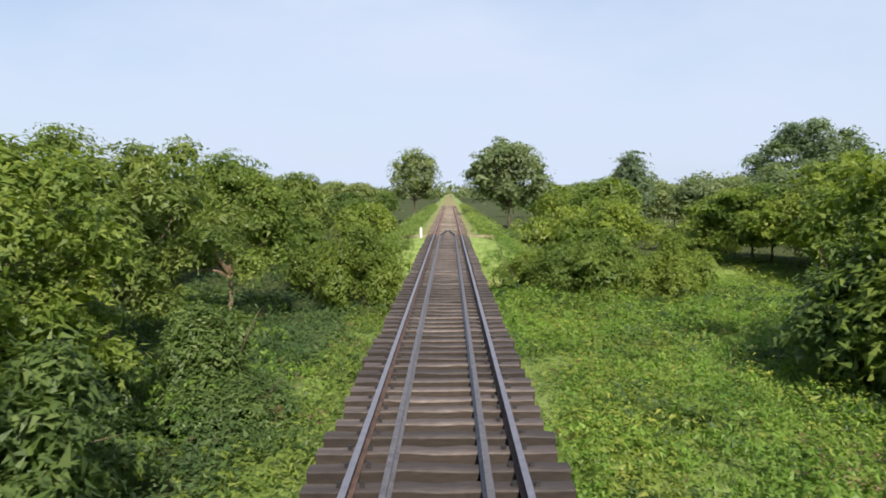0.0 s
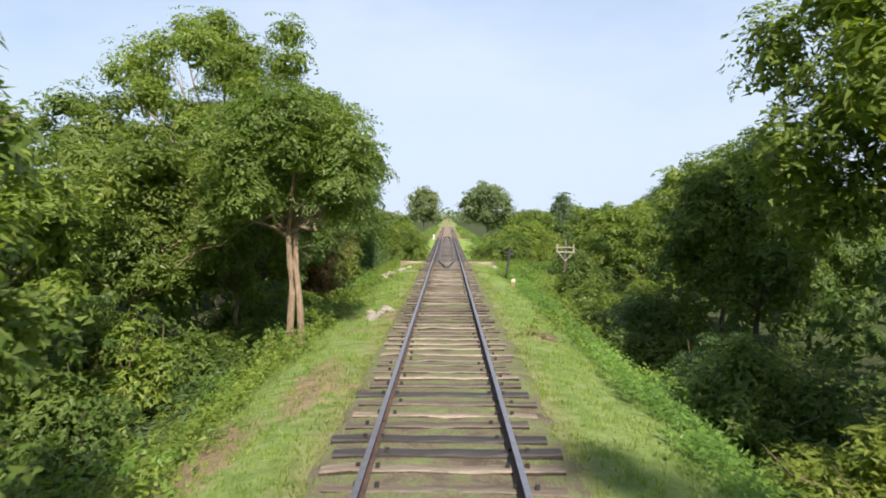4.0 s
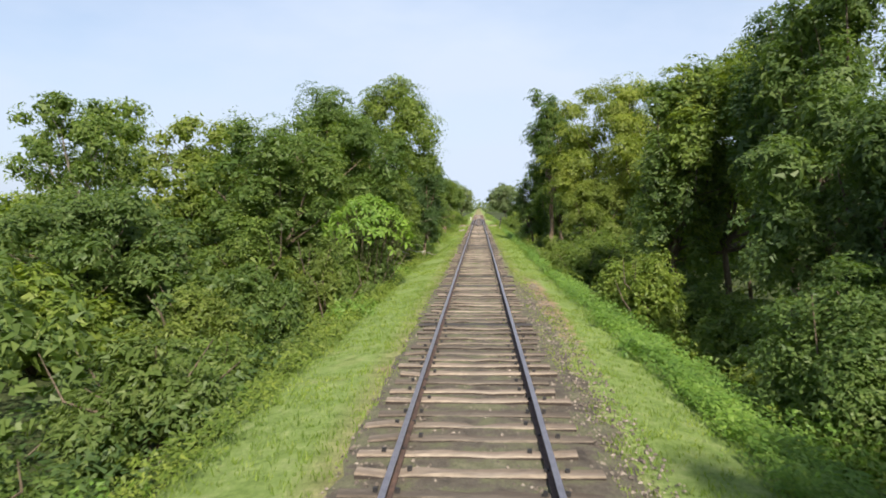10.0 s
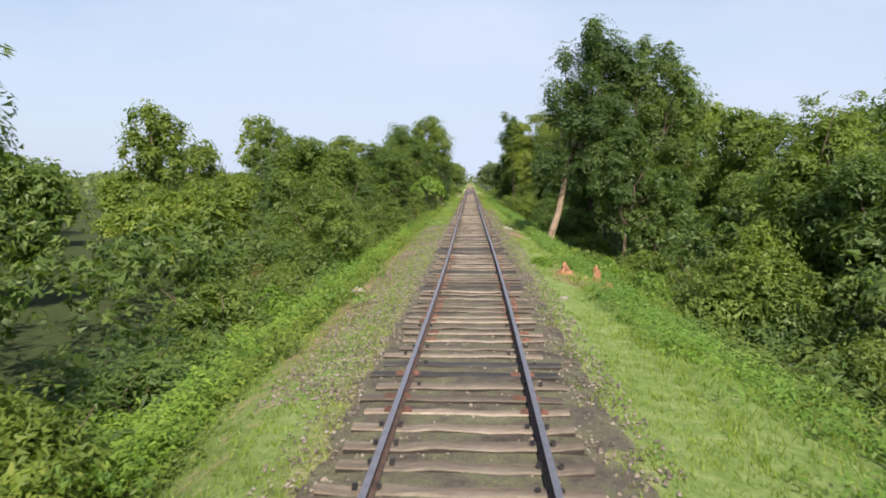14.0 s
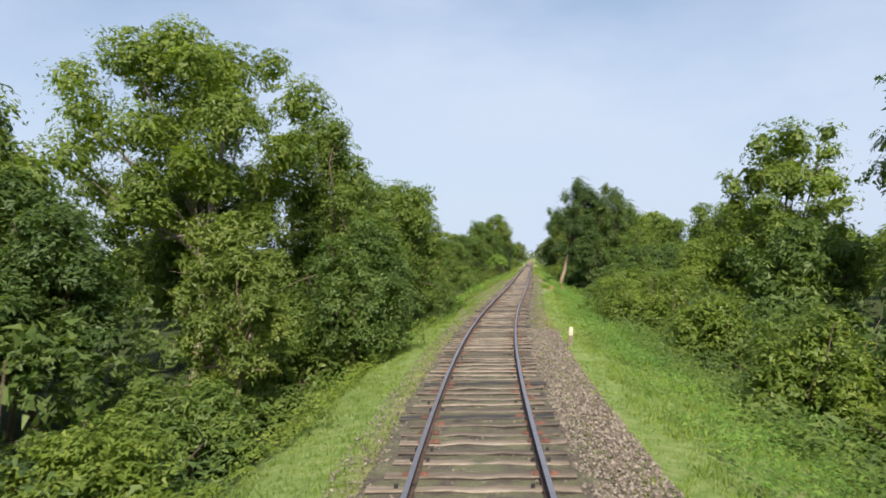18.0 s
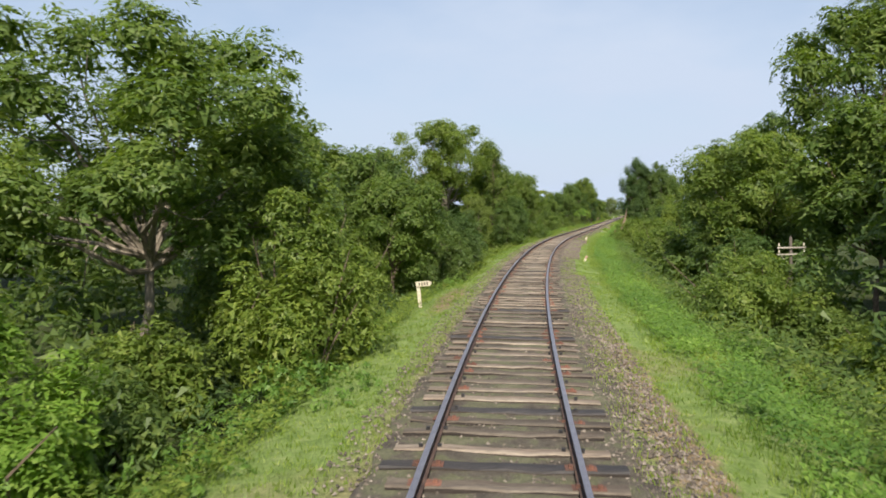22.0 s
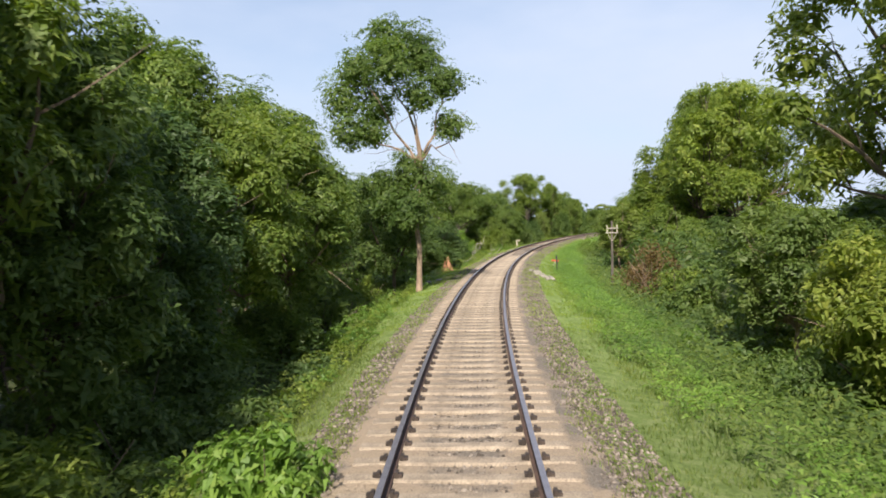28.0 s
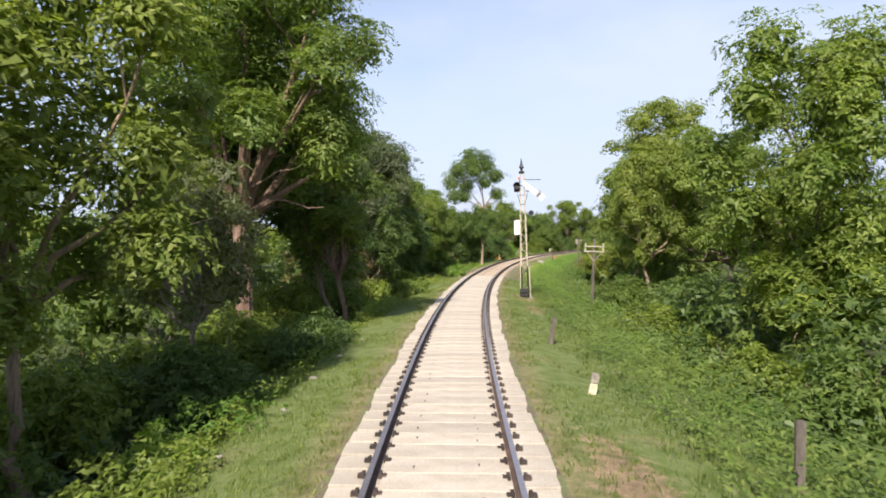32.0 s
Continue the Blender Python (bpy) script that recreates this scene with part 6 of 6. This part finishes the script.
rocks("mossy stone at the foot of the verge", "verge stones", 371.0, -2.7, 386.0, -3.2, 5, 0.065, 10)


def dead_branch(u, l, z, runs, label, seed, r=0.06):
    """Bleached fallen branches: runs of (start, end) in metres from the foot, with twigs."""
    rng = np.random.default_rng(seed)
    root = new("dead_branch")
    root.matrix_world = spot(u, l, z)
    tagged(root, label, "dead branch")
    for a, b in runs:
        bm = bmesh.new()
        pts = wander(rng, a, b, 7, 0.09)
        tube(bm, pts, [r * (1 - 0.11 * i) for i in range(8)], 6)
        limb = part_of("branch", bm_mesh("branch", bm, GREY_WOOD), root)
        for _ in range(6):
            bm = bmesh.new()
            s = pts[int(rng.integers(2, 8))]
            e = s + Vector(rng.normal(0, 0.35, 3)) + (Vector(b) - Vector(a)) * 0.12
            tw = wander(rng, s, e, 3, 0.05)
            tube(bm, tw, [r * 0.4, r * 0.3, r * 0.2, r * 0.08], 5)
            part_of("twig", bm_mesh("twig", bm, GREY_WOOD), limb)


dead_branch(70.5, -5.6, -0.9, [((-1.6, 0, 0.9), (1.2, 0.6, 1.0)), ((-1.6, 0.2, 0.7), (1.6, 0.5, 0.5)), ((-1.0, -1.2, 0.1), (0.6, -1.8, -0.3)), ((-2.2, -0.4, 0.3), (-0.6, 0.4, 1.3))], "bleached fallen branches tangled at the bank foot", 3)
dead_branch(271.0, -5.0, -0.9, [((0.0, 0.0, 0.0), (0.5, 0.4, 1.5)), ((0.5, 0.4, 1.5), (1.0, 1.0, 1.5)), ((-0.9, -0.2, -0.1), (2.3, 0.8, 0.5)), ((0.2, 0.1, 0.2), (0.9, 0.0, 1.5)), ((1.6, 0.6, 0.4), (2.4, 0.4, 1.2))], "grey dead tree fallen over the bank", 4, 0.038)
dead_branch(286.5, -10.5, 0.6, [((-1.5, 0, 1.6), (1.2, -0.6, 1.5)), ((-0.6, 0, 1.6), (-0.2, -0.3, 2.4))], "bare pale branch sticking out of dark trees", 5, 0.07)
dead_branch(185.5, -6.0, -1.6, [((0, 0, 0), (0.3, 0.2, 2.0)), ((0.4, 0.1, 0), (1.3, 0.4, 1.7)), ((-0.8, 0, 0.2), (1.6, -0.3, 0.5)), ((-1.2, 0.3, 0), (-0.7, 0.2, 1.8)), ((0.9, -0.4, 0), (2.2, 0.2, 0.9))], "bare grey brushwood below the big tree", 8, 0.045)
dead_branch(131.6, 9.4, -1.9, [((0, 0, 0), (0.1, 0, 0.8)), ((0.1, 0, 0.8), (0.9, 0.2, 1.3)), ((0.2, 0, 0.7), (1.0, -0.3, 0.0))], "pale broken stump with bent branches", 6, 0.10)
dead_branch(68.0, 5.6, -1.2, [((0, 0, 0), (1.4, 1.2, 0.9)), ((0, 0.4, 0), (0.6, -1.0, 0.8)), ((0.5, 0, 0), (2.0, -0.6, 0.7))], "dry brown twigs under the big tree", 7, 0.04)


# ---- grass, weeds and loose stones ----
def scatter(n, u0, u1, l0, l1, seed, thin=None, sunny=False, cut=-0.3):
    rng = np.random.default_rng(seed)
    out = []
    us, ls = rng.uniform(u0, u1, n), rng.uniform(l0, l1, n)
    for u, l in zip(us, ls):
        if sunny and l < -4.2 and in_shade(u, -1):
            continue
        if thin is None or noise.noise((u * 0.35, l * 0.6, thin)) > cut:
            out.append(place(u, l, ground_z(u, l)))
    return rng, np.array([tuple(p) for p in out])


def weeds(name, label, mat, n, u0, u1, l0, l1, seed, size, tall, per, spread, thin=None, cut=-0.3):
    rng, p = scatter(n, u0, u1, l0, l1, seed, thin, mat is not LEAF_DARK and u1 > 10, cut)
    k = rng.uniform(0.15, 1.0, (len(p), 1)) * tall
    p = p + np.hstack((np.zeros((len(p), 2)), k))
    o = np.tile(np.array((0.0, -0.25, 1.0)), (len(p), 1))
    me = leaf_mesh(name, [leaf_cloud(rng, p, o, size, spread, per)], mat)
    tagged(new(name, me), label, "weeds", kind="stuff")


weeds("weeds", "bright green leafy weeds along the bank edge", LEAF_BRIGHT, 4200, 6, 110, 3.2, 5.4, 101, 0.085, 0.42, 16, 0.13, 11.0)
weeds("weeds", "bright green leafy weeds on the wide bank", LEAF_BRIGHT, 2400, 108, 162, 3.4, 6.4, 111, 0.085, 0.5, 16, 0.13, 16.0)
weeds("weeds", "bright green leafy weeds on the wide bank", LEAF_BRIGHT, 5600, 160, 320, 3.7, 8.2, 112, 0.09, 0.40, 15, 0.14, 17.0)
weeds("weeds", "green leafy weeds on the wide bank", LEAF, 3000, 320, 400, 3.7, 8.2, 114, 0.09, 0.40, 15, 0.14, 17.0)
weeds("weeds", "band of fresh green weeds along the brow of the bank", LEAF_BRIGHT, 2600, 70, 126, 3.5, 4.5, 131, 0.075, 0.34, 16, 0.11, 31.0, -0.2)
weeds("weeds", "patches of fresh green weeds down the wide bank", LEAF_BRIGHT, 5200, 236, 350, 3.4, 6.6, 132, 0.08, 0.36, 16, 0.12, 32.0, -0.05)
weeds("weeds", "olive green weeds at the foot of the wide bank", LEAF, 5000, 120, 400, 5.6, 9.4, 113, 0.10, 0.6, 15, 0.16, 18.0)
weeds("weeds", "green leafy weeds along the bank edge", LEAF, 11000, 6, 400, -5.8, -3.4, 102, 0.085, 0.42, 16, 0.13, 12.0)
weeds("weeds", "fresh green creepers on the bank", LEAF_BRIGHT, 4500, 128, 170, -6.5, -3.9, 103, 0.09, 0.75, 18, 0.15, 13.0)
weeds("weeds", "bright green creepers covering the hollow beside the bridge", LEAF_BRIGHT, 15000, -54, -2, 2.2, 26, 104, 0.11, 0.5, 16, 0.20, 26.0, 0.02)
weeds("weeds", "short green growth on the floor of the hollow", LEAF, 8500, -54, -1.5, 2.2, 26, 123, 0.09, 0.3, 14, 0.2)
weeds("weeds", "taller yellowish plants in the hollow beside the bridge", LEAF_YELLOW, 1800, -50, 1, 3.0, 22, 121, 0.13, 1.0, 14, 0.26, 19.0)
weeds("weeds", "dry brown stalks in the hollow", LEAF_BROWN, 260, -40, 1, -8, 16, 122, 0.12, 0.8, 12, 0.25, 20.0)
weeds("weeds", "green undergrowth beside the bridge", LEAF, 1500, -54, -2, -4.6, -2.2, 125, 0.13, 0.5, 12, 0.2, 15.0)
# Next three in dark leaves: shade of hollow and trees put into the colour.
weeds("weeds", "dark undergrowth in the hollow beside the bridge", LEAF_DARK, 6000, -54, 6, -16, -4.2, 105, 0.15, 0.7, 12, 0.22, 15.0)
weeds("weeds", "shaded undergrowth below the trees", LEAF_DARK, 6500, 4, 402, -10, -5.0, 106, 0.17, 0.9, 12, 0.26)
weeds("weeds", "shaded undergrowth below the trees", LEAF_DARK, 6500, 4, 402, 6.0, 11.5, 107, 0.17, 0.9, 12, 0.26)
weeds("weeds", "green plants round the far bridge end", LEAF, 2200, -150, -53, -6, -2.2, 108, 0.24, 0.6, 6, 0.25)
weeds("weeds", "green plants round the far bridge end", LEAF, 2200, -150, -53, 2.2, 6, 109, 0.24, 0.6, 6, 0.25)


def grass(name, label, n, u0, u1, l0, l1, seed, high, thin=None, blades=6, mat=GRASS):
    """Short grass: thin upright blades in small tufts."""
    rng, p = scatter(n, u0, u1, l0, l1, seed, thin)
    m = len(p) * blades
    c = np.repeat(p, blades, axis=0) + np.hstack((rng.normal(0, 0.07, (m, 2)), np.zeros((m, 1))))
    a = rng.uniform(0, 6.283, m)
    w = rng.uniform(0.006, 0.014, m)
    h = rng.uniform(0.4, 1.0, m) * high
    side = np.stack((np.cos(a) * w, np.sin(a) * w, np.zeros(m)), 1)
    tip = np.stack((rng.normal(0, 0.35, m) * h, rng.normal(0, 0.35, m) * h, h), 1)
    v = np.stack((c - side, c + side, c + tip), 1).reshape(-1, 3)
    me = bpy.data.meshes.new(name)
    me.vertices.add(m * 3)
    me.vertices.foreach_set("co", v.astype(np.float32).ravel())
    me.loops.add(m * 3)
    me.loops.foreach_set("vertex_index", np.arange(m * 3, dtype=np.int32))
    me.polygons.add(m)
    me.polygons.foreach_set("loop_start", np.arange(0, m * 3, 3, dtype=np.int32))
    me.polygons.foreach_set("loop_total", np.full(m, 3, dtype=np.int32))
    me.materials.append(mat)
    me.update(calc_edges=True)
    tagged(new(name, me), label, "grass", kind="stuff")


grass("grass", "short green grass on the verge", 29000, 0, 324, 1.5, 5.2, 201, 0.10, 21.0)
grass("grass", "short dull green grass on the verge", 7000, 324, 402, 1.5, 5.2, 211, 0.10, 21.0, mat=GRASS_DULL)
grass("grass", "longer grass on the wide east bank", 11500, 150, 324, 3.2, 8.2, 206, 0.24, 24.0)
grass("grass", "longer dull grass on the wide east bank", 4800, 324, 402, 3.2, 8.2, 212, 0.24, 24.0, mat=GRASS_DULL)
grass("grass", "short green grass on the verge", 22400, 0, 324, -4.0, -1.5, 202, 0.10, 22.0)
grass("grass", "short dull green grass on the verge", 5600, 324, 402, -4.0, -1.5, 213, 0.10, 22.0, mat=GRASS_DULL)
grass("grass", "tufts of grass growing between the sleepers", 10500, 0, 112, -1.6, 1.6, 203, 0.075, 23.0)
grass("grass", "low grass and moss tufts grown over the earth bed", 6500, 56, 98, -1.4, 1.4, 214, 0.06, 27.0)
grass("grass", "tall grass at the bridge end", 120, -0.5, 3.0, -4.2, -3.0, 204, 0.85)
grass("grass", "small tufts grown in the joints of the pale slabs", 420, 339, 402, -1.3, 1.3, 215, 0.10, 28.0, blades=9)
grass("grass", "tall grass on the bank below the bridge end", 160, -0.5, 6.0, 3.2, 5.0, 205, 0.6)


def stones(name, label, n, u0, u1, l0, l1, seed, size, lift=0.0, edge=0.0):
    """Loose ballast: small angular lumps, eight faces each."""
    rng = np.random.default_rng(seed)
    us, ls = rng.uniform(u0, u1, n), rng.uniform(l0, l1, n)
    c = np.array([tuple(place(u, l, (max(ground_z(u, l), -0.215 - 0.03 * smooth(0.9, 1.7, abs(l)) - 0.25 * smooth(1.6, 2.4, abs(l))) + lift))) for u, l in zip(us, ls)])
    base = np.array(((1, 0, -0.3), (-1, 0, -0.3), (0, 1, -0.3), (0, -1, -0.3), (0, 0, 0.9)), dtype=float)
    s = size * rng.uniform(0.5, 1.4, (n, 1, 1)) * rng.uniform(0.6, 1.2, (n, 5, 1))
    ang = rng.uniform(0, 6.283, n)
    rot = np.zeros((n, 3, 3))
    rot[:, 0, 0], rot[:, 0, 1], rot[:, 1, 0], rot[:, 1, 1], rot[:, 2, 2] = np.cos(ang), -np.sin(ang), np.sin(ang), np.cos(ang), 0.7
    v = (np.einsum("nij,kj->nki", rot, base) * s + rng.normal(0, size * 0.15, (n, 5, 3)) + c[:, None]).reshape(-1, 3)
    f = np.array(((0, 2, 4), (2, 1, 4), (1, 3, 4), (3, 0, 4)))
    f = (np.arange(n)[:, None, None] * 5 + f).reshape(-1, 3)
    me = bpy.data.meshes.new(name)
    me.from_pydata(v.tolist(), [], f.tolist())
    me.materials.append(PEBBLE)
    me.update()
    tagged(new(name, me), label, "gravel", kind="stuff")


def pebble_material():
    m, nt, b = nodes_of("loose_ballast")
    geo = nt.nodes.new("ShaderNodeNewGeometry")
    col = ramp_node(nt, geo.outputs["Random Per Island"], ((0.0, (0.05, 0.04, 0.032)), (0.6, (0.14, 0.112, 0.090)), (1.0, (0.27, 0.228, 0.188)))).outputs[0]
    grain = noise_node(nt, 25, 3)
    nt.links.new(mix_node(nt, 0.5, col, grain.outputs[0], "OVERLAY"), b.inputs["Base Color"])
    b.inputs["Roughness"].default_value = 0.9
    return m


PEBBLE = pebble_material()
stones("ballast_stones", "loose grey-brown ballast stones beside the sleepers", 17000, 95, 274, 1.3, 2.3, 301, 0.030, 0.03)
stones("ballast_stones", "loose grey-brown ballast stones beside the sleepers", 7000, 165, 274, -2.1, -1.3, 302, 0.028, 0.03)
stones("ballast_stones", "loose gravel strewn over the worn verge", 14000, 122, 166, -3.0, -1.3, 308, 0.026, 0.02)
stones("ballast_stones", "small stones in the earth between timber sleepers", 34000, 60, 274, -1.6, 1.6, 303, 0.026, 0.025)
stones("ballast_stones", "crushed stone ballast between concrete sleepers", 12000, 272.5, 339, -0.62, 0.62, 304, 0.034, 0.02)
stones("ballast_stones", "crushed stone ballast on the shoulder", 23000, 272.5, 341, 1.3, 2.5, 305, 0.034, 0.01)
stones("ballast_stones", "crushed stone ballast on the shoulder", 12000, 272.5, 341, -2.2, -1.35, 306, 0.034, 0.01)
stones("ballast_stones", "crushed stone heaped over the middle of the first concrete sleepers", 6500, 272.8, 280, -0.42, 0.74, 307, 0.036, 0.05)
stones("ballast_stones", "dark gravel along the ends of the timber sleepers", 9000, 236, 274, 1.35, 2.6, 310, 0.032, 0.01)
stones("ballast_stones", "grey-brown gravel heaped along the sleeper ends", 12500, 193, 224, 1.35, 2.6, 309, 0.034, 0.04)
